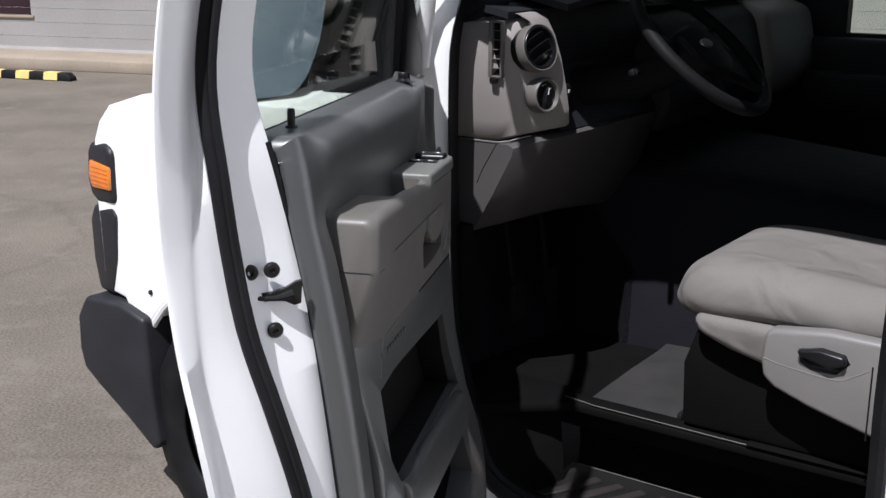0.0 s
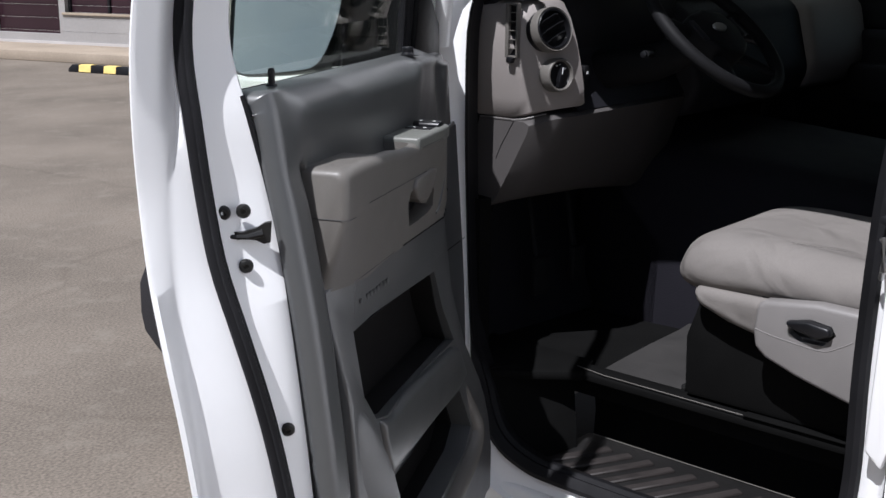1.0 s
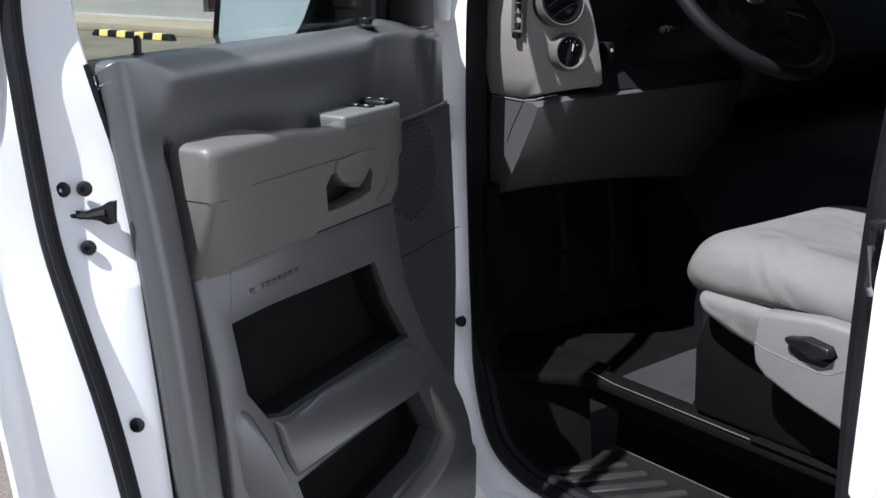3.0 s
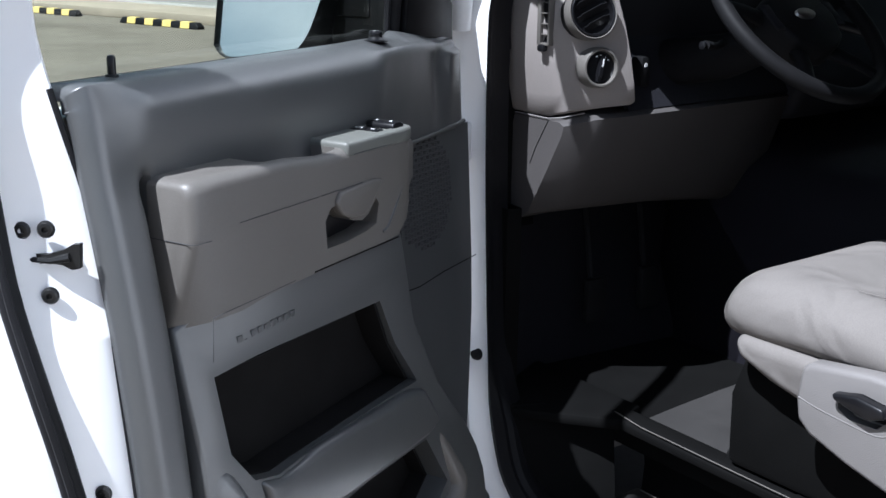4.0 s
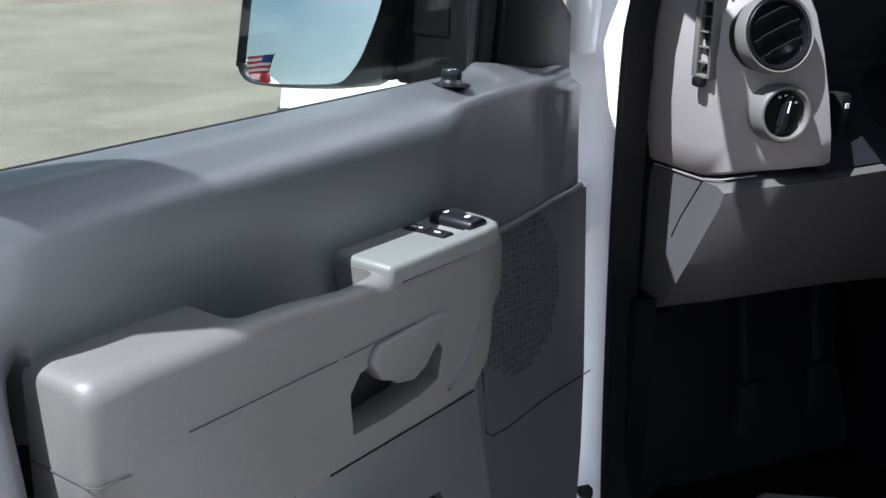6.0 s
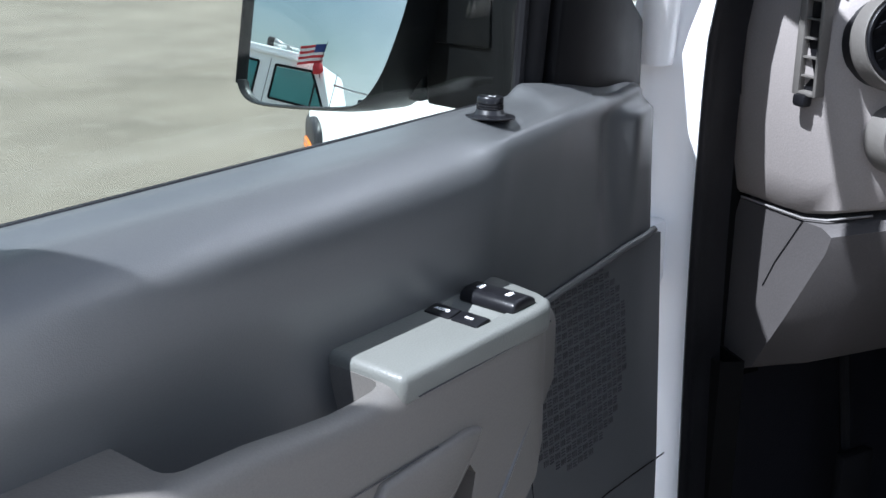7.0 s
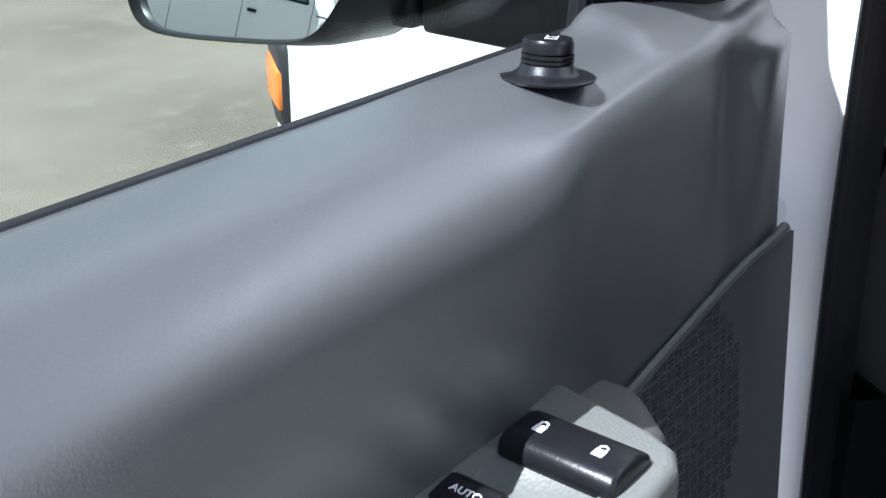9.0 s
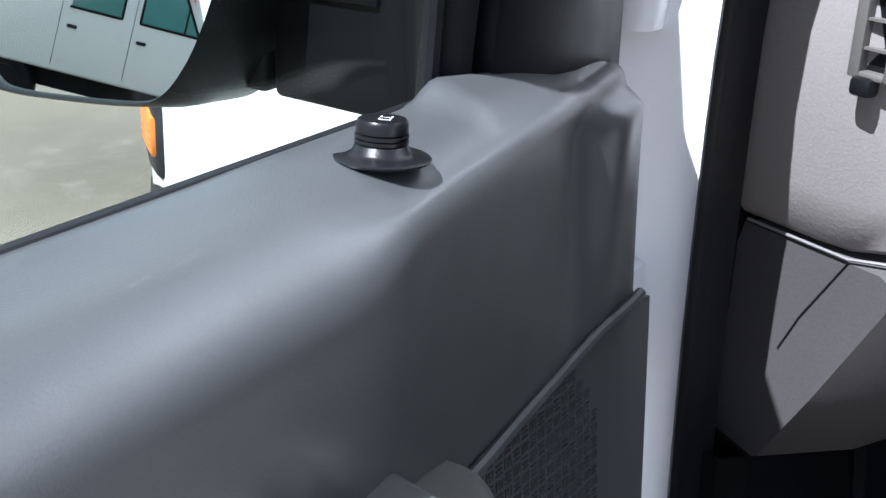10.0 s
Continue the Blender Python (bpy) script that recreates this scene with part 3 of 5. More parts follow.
END = [(0.062, 0.034, 0.0), (0.062, -0.008, 0.0), (0.062, -0.07, 0.0), (0.066, -0.10, 0.0), (0.080, -0.122, 0.004), (0.12, -0.138, 0.008), (0.17, -0.153, 0.010), (0.224, -0.166, 0.012), (0.236, -0.156, 0.012), (0.238, 0.02, 0.012)]
rings = []
for z, ins, back in ((1.268, 0.006, -0.006), (1.274, 0.0, -0.012), (1.31, 0.0, -0.012), (1.36, 0.002, -0.008), (1.42, 0.006, 0.0), (1.47, 0.012, 0.01), (1.505, 0.022, 0.022), (1.52, 0.04, 0.04)):
    sh = float(np.interp(z, [1.27, 1.39, 1.52], [0.042, 0.011, 0.0]))
    row = []
    for x, y, dz in END:
        w = float(np.interp(x, [0.066, 0.08, 0.12, 0.17], [1.0, 0.75, 0.35, 0.0]))
        row.append((x + sh * w + (ins if x < 0.15 else -ins - (z - 1.27) * 0.12), y + 1.17 * sh * w + back * (y < -0.02), z + dz - 0.4 * sh * w))
    rings.append(row)
dash_end = part("dash_end", loft(rings, closed=False, thick=(0.002, 0.004, 0)), M_dash, van, "light grey dash end with air vent and light switch")
# caps that close the end piece above and below
part("dash_end_top", loft([[Vector(p) for p in rings[-1]], [Vector((0.16, -0.03, 1.53))] * len(END)]), M_dash, dash_end)
part("dash_end_bottom", loft([[Vector(p) for p in rings[0]], [Vector((0.16, -0.03, 1.268))] * len(END)]), M_dash, dash_end)
# lower dash panel with its vertical joint
LOW = [(0.05, 1.04), (-0.03, 1.045), (-0.055, 1.06), (-0.10, 1.14), (-0.15, 1.235), (-0.155, 1.255), (-0.14, 1.262), (-0.008, 1.262)]
rings = []
for x, dz, dy in ((0.106, 0.0, 0.05), (0.112, 0.0, 0.043), (0.150, 0.0, 0.004), (0.162, 0.0, -0.004), (0.20, 0.0, -0.008), (0.42, -0.012, -0.01), (0.58, -0.03, -0.005), (0.74, -0.05, 0.0), (0.76, -0.05, 0.02)):
    rings.append([(x, y + dy * (y < -0.02 or dy > 0), z + dz * (z < 1.2) - 0.35 * max(0, dy)) for y, z in LOW])
low = part("knee_panel", loft(rings, closed=True), M_dash_shaded, van, "knee panel under the dashboard, its shade put into the grey")
part("panel_joint", tube([(0.1052, -0.062, 1.2455), (0.1052, -0.026, 1.185), (0.1052, -0.010, 1.15)], 0.0007, 6), M_rubber, low)
# pale tube painted in as the highlight along the panel edge
part("joint_highlight", tube([(0.104, 0.038, 1.2485), (0.104, -0.062, 1.2485), (0.112, -0.09, 1.2525), (0.14, -0.128, 1.2645)], 0.0014, 6), M_plastic3, low)
# vents
VF = pose(0.124, -0.146, 1.458, 78, 0, -16)      # z of this frame points to the driver
vent = part("round_vent", lathe([(0.047, -0.03), (0.047, 0.013), (0.0445, 0.016), (0.041, 0.015), (0.039, 0.004), (0.0, 0.003), (0.0, -0.03)], 40, VF), M_black, van, "round black air vent with tilted vanes")
for k in (-1, 0, 1):
    tmp = bmesh.new()
    bmesh.ops.create_cube(tmp, size=1)
    bmesh.ops.bevel(tmp, geom=tmp.edges[:], offset=0.15, segments=2, affect="EDGES")
    tmp.transform(VF @ pose(0, 0, 0.009, 0, 0, 24) @ pose(0, k * 0.022, 0, 35, 0, 0) @ Matrix.Diagonal((0.07 if k == 0 else 0.058, 0.016, 0.003, 1)))
    part("vane", tmp, M_black, vent)
part("vent_ring", lathe([(0.0465, -0.01), (0.0505, -0.01), (0.0505, 0.013), (0.049, 0.0155), (0.0465, 0.014), (0.0465, -0.01)], 40, VF), M_plastic2, vent)
DF = pose(0.142, -0.157, 1.356, 86, 0, -16) @ Matrix.Scale(0.86, 4)
dial = part("light_switch", lathe([(0.036, -0.02), (0.036, 0.012), (0.038, 0.016), (0.0415, 0.016), (0.0445, 0.011), (0.046, -0.02), (0.036, -0.02)], 48, DF), M_plastic2, van, "round light switch in a pale grey ring")
part("dial_face", lathe([(0.0, 0.002), (0.033, 0.002), (0.0365, 0.006), (0.0365, -0.02), (0.0, -0.02)], 40, DF), M_black, dial)
tmp = bmesh.new()
bmesh.ops.create_cube(tmp, size=1)
bmesh.ops.bevel(tmp, geom=tmp.edges[:], offset=0.2, segments=3, affect="EDGES")
tmp.transform(DF @ pose(0, -0.002, 0.009, 0, 0, 78) @ Matrix.Diagonal((0.058, 0.014, 0.016, 1)))
part("turn_grip", tmp, M_black, dial)
part("pointer", box(-0.0013, 0.0013, 0.004, 0.022, 0.017, 0.0178), M_mark, dial).matrix_local = DF @ pose(0, -0.002, 0, 0, 0, -12)
for a, r in ((38, 0.026), (62, 0.027), (85, 0.027), (108, 0.026)):
    part("dial_mark", box(-0.0022, 0.0022, -0.0016, 0.0016, 0.006, 0.0068), M_mark, dial).matrix_local = DF @ pose(r * math.cos(radians(a)), r * math.sin(radians(a)), 0)
# slotted side vent on the outer face of the dash end
def frame_of(x0, x1, y0, y1, z0, z1, w):
    """An upright rectangular rim, open along x."""
    bm = box(x0, x1, y0, y0 + w, z0, z1, 0.002)
    for q in ((y1 - 1.9 * w, y1, z0, z1), (y0 + w * 0.9, y1 - 1.8 * w, z0, z0 + w), (y0 + w * 0.9, y1 - 1.8 * w, z1 - w, z1)):
        box(x0, x1, *q, 0.0015, bm=bm)
    return bm


sv = part("slot_vent", frame_of(0.053, 0.068, -0.102, -0.068, 1.39, 1.512, 0.005), M_plastic2, van, "upright slotted side vent")
part("vent_dark", box(0.062, 0.068, -0.0985, -0.0765, 1.393, 1.508), M_black, sv)
for k in range(5):
    part("slot_bar", box(0.055, 0.063, -0.0985, -0.0765, 1.410 + k * 0.02, 1.4118 + k * 0.02), M_plastic2, sv)
part("vent_tab", soft(box(0.048, 0.062, -0.092, -0.074, 1.378, 1.392), 0.004), M_black, sv)
sv.matrix_local = pose(0.017, 0.010, 0.004)
rock = part("rocker_switch", soft(box(0.285, 0.31, -0.135, -0.105, 1.305, 1.365), 0.004), M_wheel_shade, van)
part("switch_mark", box(0.292, 0.299, -0.1362, -0.1348, 1.345, 1.352), M_mark, rock)
part("cluster_hood", loft([[(x, -0.16 - 0.03 * math.cos((x - 0.44) * 6), 1.54 + 0.03 * math.cos((x - 0.44) * 6)), (x, -0.05, 1.565 + 0.03 * math.cos((x - 0.44) * 6)), (x, 0.05, 1.53)] for x in np.linspace(0.22, 0.68, 9)], thick=(0, 0, -0.015)), M_dash_cabshade, van)
# steering wheel and column
WF = pose(0.418, -0.40, 1.452, 42, 0, 0)
sw = part("steering_wheel", tube([WF @ Vector((0.186 * math.cos(a), 0.186 * math.sin(a), 0)) for a in [2 * math.pi * k / 56 for k in range(56)]], 0.0155, 12, loop=True, up=(0, -0.64, 0.77)), M_wheel_shade, van, "black four-spoke steering wheel")
hub = prism([(-0.075, 0.05), (-0.095, 0.0), (-0.07, -0.06), (-0.03, -0.08), (0.03, -0.08), (0.07, -0.06), (0.095, 0.0), (0.075, 0.05), (0.0, 0.065)], 2, -0.05, 0.015)
soft(hub, 0.014, 3)
hub.transform(WF)
part("airbag_cover", hub, M_wheel_shade, sw)
for a in (15, 165, 235, 305):
    c, s_ = math.cos(radians(a)), math.sin(radians(a))
    part("spoke", tube([WF @ Vector((0.07 * c, 0.07 * s_, -0.02)), WF @ Vector((0.13 * c, 0.13 * s_, -0.006)), WF @ Vector((0.188 * c, 0.188 * s_, 0))], [0.022, 0.016, 0.013], 10, 0.6, up=(0, -0.64, 0.77)), M_wheel_shade, sw)
emb = lathe([(0.0, 0.015), (0.022, 0.015), (0.02, 0.019), (0.0, 0.02)], 24)
emb.transform(WF @ Matrix.Diagonal((1.3, 0.6, 1, 1)))
part("emblem", emb, M_steel, sw)
for sx in (-1, 1):
    tmp = box(sx * 0.09 - 0.012, sx * 0.09 + 0.012, -0.03, 0.03, 0.008, 0.014, 0.003)
    tmp.transform(WF)
    part("cruise_buttons", tmp, M_dash_cabshade, sw)
part("steering_column", tube([WF @ Vector((0, 0, -0.03)), WF @ Vector((0, 0.03, -0.10)), (0.415, -0.24, 1.37), (0.415, -0.08, 1.34)], [0.036, 0.04, 0.045, 0.05], 16, up=(1, 0, 0)), M_wheel_shade, van)
stalk = part("turn_signal_stalk", tube([(0.36, -0.27, 1.40), (0.31, -0.30, 1.40), (0.265, -0.31, 1.405)], [0.008, 0.007, 0.009], 10), M_wheel_shade, van)
part("stalk_tip", lathe([(0.0, 0), (0.012, 0.0), (0.013, 0.012), (0.0, 0.018)], 14, pose(0.262, -0.31, 1.405, 0, -90, 0) @ Matrix.Scale(0.6, 4)), M_black, stalk)
part("shift_lever", tube([(0.47, -0.3, 1.41), (0.56, -0.36, 1.44), (0.62, -0.42, 1.42)], [0.009, 0.009, 0.013], 10), M_black, van)
for x in (0.33, 0.5):
    ped = part("pedal", soft(box(x - 0.03, x + 0.03, 0.0, 0.02, 0.76, 0.86), 0.006), M_wheel_shade, van)
    part("pedal_arm", tube([(x, 0.02, 0.82), (x, 0.05, 1.0), (x, 0.07, 1.1)], 0.008, 8), M_wheel_shade, ped)

# ---- driver's seat ----
seat = thing("driver_seat", VAN, "grey cloth driver's seat with a pale plastic side cover", "seat")
rings = []
for y, zt, zb, w, cr in ((-0.478, 0.98, 0.94, -0.05, 0.0), (-0.484, 1.005, 0.915, -0.025, 0.0), (-0.508, 1.03, 0.895, 0.0, 0.0), (-0.56, 1.046, 0.89, 0.008, 0.004), (-0.68, 1.046, 0.905, 0.01, 0.01), (-0.82, 1.036, 0.91, 0.012, 0.014), (-0.95, 1.03, 0.915, 0.012, 0.016), (-1.08, 1.03, 0.915, 0.01, 0.016)):
    x0, x1 = 0.135 - w, 0.625 + w
    xm = (x0 + x1) / 2
    rings.append([(x0 + 0.012, y, zb), (x0 - 0.004, y, (zt + zb) / 2), (x0 + 0.005, y, zt - 0.035), (x0 + 0.035, y, zt - 0.006), (x0 + 0.08, y, zt + cr * 0.4), (x0 + 0.11, y, zt - cr * 0.5), (xm, y, zt - cr), (x1 - 0.11, y, zt - cr * 0.5), (x1 - 0.08, y, zt + cr * 0.4), (x1 - 0.035, y, zt - 0.006), (x1 - 0.005, y, zt - 0.035), (x1 + 0.004, y, (zt + zb) / 2), (x1 - 0.012, y, zb)])
cushion = part("cushion", loft(rings, closed=True), M_fabric, seat)
sub = cushion.modifiers.new("round", "SUBSURF")
sub.levels = sub.render_levels = 2
part("seat_crease", tube(spline([(0.205, -0.72, 1.0465), (0.215, -0.78, 1.044), (0.222, -0.83, 1.0425)], 4), 0.0009, 6), M_fabric, cushion)
part("cushion_skirt", soft(prism([(-0.535, 0.935), (-0.545, 0.895), (-0.62, 0.868), (-0.70, 0.850), (-0.76, 0.858), (-1.05, 0.87), (-1.05, 0.94)], 0, 0.122, 0.63), 0.026, 5), M_fabric, seat)
part("seat_base", soft(prism([(-0.505, 0.66), (-0.50, 0.80), (-0.53, 0.89), (-1.06, 0.89), (-1.06, 0.66)], 0, 0.175, 0.6), 0.015, 2), M_lowcab_shade, seat, "black seat pedestal, darkened further for shade")
val = part("side_cover", soft(prism([(-0.705, 0.935), (-0.72, 0.946), (-0.83, 0.96), (-0.93, 0.958), (-1.06, 0.94), (-1.06, 0.73), (-0.895, 0.775), (-0.80, 0.80), (-0.73, 0.825), (-0.706, 0.845), (-0.70, 0.88)], 0, 0.088, 0.13), 0.010, 3), M_plastic3, seat, "pale grey plastic seat side cover")
carve(val, [prism([(-0.775, 0.917), (-0.78, 0.89), (-0.80, 0.878), (-0.85, 0.879), (-0.875, 0.905), (-0.865, 0.922), (-0.82, 0.928)], 0, 0.05, 0.108)])
part("lever_well", box(0.1075, 0.1085, -0.872, -0.778, 0.882, 0.925), M_black, val)
lever = soft(prism([(-0.775, 0.918), (-0.78, 0.908), (-0.84, 0.893), (-0.872, 0.906), (-0.866, 0.921), (-0.82, 0.927)], 0, 0.070, 0.106), 0.006, 3)
part("recline_lever", lever, M_black, val, "black recline lever")
part("cover_crease", tube(spline([(0.0885, -0.706, 0.884), (0.0885, -0.74, 0.877), (0.0885, -0.785, 0.872), (0.0885, -0.85, 0.868), (0.0885, -0.885, 0.884), (0.0885, -0.91, 0.90)], 4), 0.0014, 8), M_plastic3, val)
part("cover_joint", box(0.0865, 0.0885, -0.918, -0.915, 0.76, 0.91), M_recess_joint, val)
for x in (0.22, 0.56):
    rail = part("seat_rail", soft(box(x - 0.02, x + 0.02, -1.05, -0.5, 0.64, 0.672), 0.004), M_steel, seat)
part("rail_end", soft(box(0.2, 0.235, -0.497, -0.485, 0.65, 0.672), 0.005), M_bolt, seat)
part("belt_buckle_post", soft(box(0.60, 0.625, -0.575, -0.535, 0.86, 0.905), 0.006), M_plastic3, seat)
rings = [[(0.14 + e, -1.0 - k * 0.02 - 0.1, z), (0.20, -0.97 - k * 0.05, z), (0.38, -0.985 - k * 0.05, z), (0.56, -0.97 - k * 0.05, z), (0.62 - e, -1.1 - k * 0.02, z)] for k, (z, e) in enumerate(((0.95, 0.0), (1.2, 0.0), (1.45, 0.01), (1.65, 0.04), (1.72, 0.1)))]
part("backrest", loft(rings, thick=(0, -0.09, 0)), M_fabric, seat)

# ---- driver's door, standing open; x runs from the latch end to the hinges, y outward ----
door = thing("driver_door", pose(0, 0, 0), "open white van door with grey plastic inner trim", "door")
# z, then x and y of: outer hem, end of hem return, weatherstrip, trim edge
LATCH = ((0.42, -1.12, 0.00, -1.10, 0.01, -0.985, -0.06, -0.94, -0.07), (0.75, -1.15, 0.02, -1.12, 0.03, -1.015, -0.045, -0.95, -0.06), (1.0, -1.16, 0.048, -1.128, 0.055, -1.035, -0.006, -0.95, -0.036), (1.1, -1.163, 0.064, -1.118, 0.072, -1.043, 0.02, -0.948, -0.023), (1.2, -1.15, 0.089, -1.105, 0.087, -1.046, 0.05, -0.942, -0.006), (1.3, -1.135, 0.107, -1.09, 0.097, -1.045, 0.068, -0.945, 0.013), (1.4, -1.133, 0.112, -1.07, 0.102, -1.045, 0.08, -0.962, 0.03), (1.5, -1.128, 0.112, -1.06, 0.105, -1.04, 0.093, -0.97, 0.051), (1.7, -1.106, 0.09, -1.05, 0.08, -1.02, 0.07, -0.955, 0.03), (2.0, -1.09, 0.0, -1.03, 0.0, -1.0, -0.01, -0.94, -0.04))


def smooth_table(table, n):
    """A table of (z, values...) made denser along smooth curves."""
    t = np.array(table)
    tangent = np.gradient(t[:, 1:], t[:, 0], axis=0)
    out = []
    for k in range(len(t) - 1):
        h = t[k + 1, 0] - t[k, 0]
        for q in np.linspace(0, 1, n, endpoint=False):
            a, b_ = t[k, 1:], t[k + 1, 1:]
            v = (2 * q ** 3 - 3 * q ** 2 + 1) * a + (q ** 3 - 2 * q ** 2 + q) * h * tangent[k] + (-2 * q ** 3 + 3 * q ** 2) * b_ + (q ** 3 - q ** 2) * h * tangent[k + 1]
            out.append((t[k, 0] + q * h, *[float(c) for c in v]))
    return out + [tuple(float(c) for c in t[-1])]


LATCH = smooth_table(LATCH, 8)
BOLTS = ((-1.016, 0.053, 1.27), (-1.0, 0.03, 1.271), (-1.005, 0.026, 1.192), (-0.996, -0.028, 0.945))


def latch_row(z, front):
    ox, oy, sx, sy, wx, wy, tx, ty = interp(LATCH, z)
    mid = ((wx + tx) / 2 + 0.0, (wy + ty) / 2 + 0.002)
    row = [(ox, oy + 0.004), (ox - 0.003, oy), (ox + 0.002, oy - 0.004), (sx, sy - 0.002), (sx + 0.012, sy - 0.006), (wx - 0.012, wy + 0.006), (wx, wy), mid, (tx - 0.004, ty + 0.003), (tx, ty + 0.004), (tx + 0.012, ty + 0.02)]
    return [(x, y, z) for x, y in row] + [(-0.86, float(np.interp(z, [0.45, 0.75, 1.0, 1.26, 1.4], [-0.005, 0.018, 0.045, 0.07, 0.08])), z), (front, float(np.interp(z, [0.45, 0.75, 1.0, 1.26, 1.4], [0.0, 0.026, 0.052, 0.075, 0.085])), z), (front, 0.125, z)]


zs = [0.42, 0.5, 0.6, 0.68, 0.75, 0.82, 0.9, 0.95] + [1.0 + 0.008 * k for k in range(50)]
shell = part("door_shell", loft([latch_row(z, 0.0) for z in zs if z < 1.4], closed=True), M_white, door, "white painted steel door shell")
post = part("window_post", loft([latch_row(z, 0.0)[:11] + [(interp(LATCH, z)[6] + 0.012, interp(LATCH, z)[1] - 0.01, z), (interp(LATCH, z)[6] + 0.006, interp(LATCH, z)[1] + 0.004, z)] for z in [1.392] + [1.4 + 0.0125 * k for k in range(49)]], closed=True), M_white, door, "white upright window post")
WS = [(interp(LATCH, z)[4] - 0.004, interp(LATCH, z)[5] - 0.006, z) for z in np.linspace(0.5, 1.95, 50)]
strip = part("weatherstrip", tube(WS, 0.0135, 12, 0.8, up=(0.6, 0.8, 0)), M_rubber, shell, "curved black rubber weatherstrip")
part("trim_gap", tube([(interp(LATCH, z)[6] - 0.004, interp(LATCH, z)[7] + 0.004, z) for z in np.linspace(0.45, 1.43, 50)], 0.0042, 8), M_rubber, shell)
part("strip_rib", tube([(x - 0.010, y - 0.012, z) for x, y, z in WS], 0.005, 8, up=(0.6, 0.8, 0)), M_rubber, shell)
for x, y, z in BOLTS:
    nrm = pose(x - 0.0008, y - 0.0018, z, 0, -90, 0) @ pose(0, 0, 0, 30, 0, 0)
    bolt = part("bolt", lathe([(0.0, 0.0), (0.0105, 0.0), (0.0105, 0.003), (0.008, 0.006), (0.004, 0.0065), (0.003, 0.003), (0.0, 0.003)], 20, nrm), M_bolt, shell)
slot = [(0.062, 1.232), (0.060, 1.240), (0.052, 1.243), (0.030, 1.240), (0.012, 1.246), (0.002, 1.253), (-0.006, 1.254), (-0.004, 1.224), (0.004, 1.222), (0.014, 1.228), (0.03, 1.230), (0.055, 1.226)]
latch = part("latch_slot", loft([[(-1.002 - (y - 0.03) * 0.55 + d, y + d * 0.4, z) for y, z in slot] for d in (-0.0015, 0.006)], closed=True), M_bolt, shell, "dark latch slot in the door edge")
part("latch_claw", tube([(-1.017, 0.051, 1.235), (-1.004, 0.022, 1.234), (-0.991, 0.004, 1.238)], [0.003, 0.004, 0.006], 8), M_bolt, shell)
# header and front frame of the window
part("window_header", tube([(-0.96, -0.01, 1.985), (-0.7, -0.015, 2.0), (-0.4, -0.012, 1.99), (-0.16, 0.0, 1.94), (-0.01, 0.035, 1.78), (0.055, 0.075, 1.58), (0.085, 0.098, 1.42)], 0.02, 10, 0.7), M_white, door)
part("division_bar", tube([(-0.166, 0.098, 1.41), (-0.166, 0.085, 1.56), (-0.167, 0.078, 1.612)], 0.015, 10, 1.0), M_rubber, door)
part("bar_lip", tube([(-0.188, 0.092, 1.41), (-0.188, 0.08, 1.6)], 0.005, 8), M_rubber, door)
sail = prism([(-0.152, 1.39), (0.022, 1.39), (0.02, 1.475), (0.0, 1.492), (-0.152, 1.612)], 1, 0.078, 0.104)
soft(sail, 0.006, 2)
for v in sail.verts:
    v.co.y -= max(0, v.co.z - 1.5) * 0.18
part("sail_panel", sail, M_housing, door, "black plastic sail panel at the front of the window")
part("sail_joint", tube([(-0.05, 0.0775, 1.42), (-0.05, 0.076, 1.52)], 0.0015, 6), M_rubber, door)
part("belt_seal", loft([[(x, 0.072, 1.4270), (x, 0.077, 1.4302), (x, 0.084, 1.4290), (x, 0.091, 1.4235), (x, 0.097, 1.412)] for x in (-0.955, -0.7, -0.45, -0.184)], thick=(0, 0, -0.008)), M_rubber, door, "black window seal")
glass = loft([[(x, 0.1015 - max(0, z - 1.5) * 0.19, z) for z in (1.38, 1.5, 1.7, 1.97)] for x in (-0.95, -0.18)], thick=(0, 0.004, 0))
pane = part("window_glass", glass, M_glass, door, "tinted side window, wound up", smooth=0)
pane.visible_shadow = False

# upper inner trim
PROF = [(0.078, 1.429), (0.058, 1.4325), (0.036, 1.4330), (0.022, 1.4310), (0.011, 1.4240), (0.000, 1.4135), (-0.007, 1.402), (-0.0095, 1.389), (-0.0095, 1.372), (-0.008, 1.352), (-0.0035, 1.332), (0.003, 1.313), (0.009, 1.296), (0.014, 1.272), (0.016, 1.248)]


def edge_y(z):
    """Depth of the trim's rear edge at a height."""
    return float(np.interp(z, [r[0] for r in LATCH], [r[8] for r in LATCH]))


def border(x, z):
    """Rounded strip that runs down the latch end of the trim."""
    u = min(1.0, max(0.0, (x + 0.957) / 0.026))
    return edge_y(z) + 0.002 - 0.030 * math.sqrt(1 - (1 - u) ** 2)


# depth of the base panel: rear border and kick area
def base(x, z):
    kick = float(np.interp(z, [0.45, 0.75, 1.0, 1.26], [-0.03, -0.004, 0.022, 0.046]))
    t = step(-0.893, -0.860, x)
    return border(x, z) * (1 - t) + kick * t - 0.012 * step(-0.03, 0.0, x)


P2 = spline([(0, y, z) for y, z in PROF], 3)
ROLL = 18                               # steps of the profile down to the end of the roll
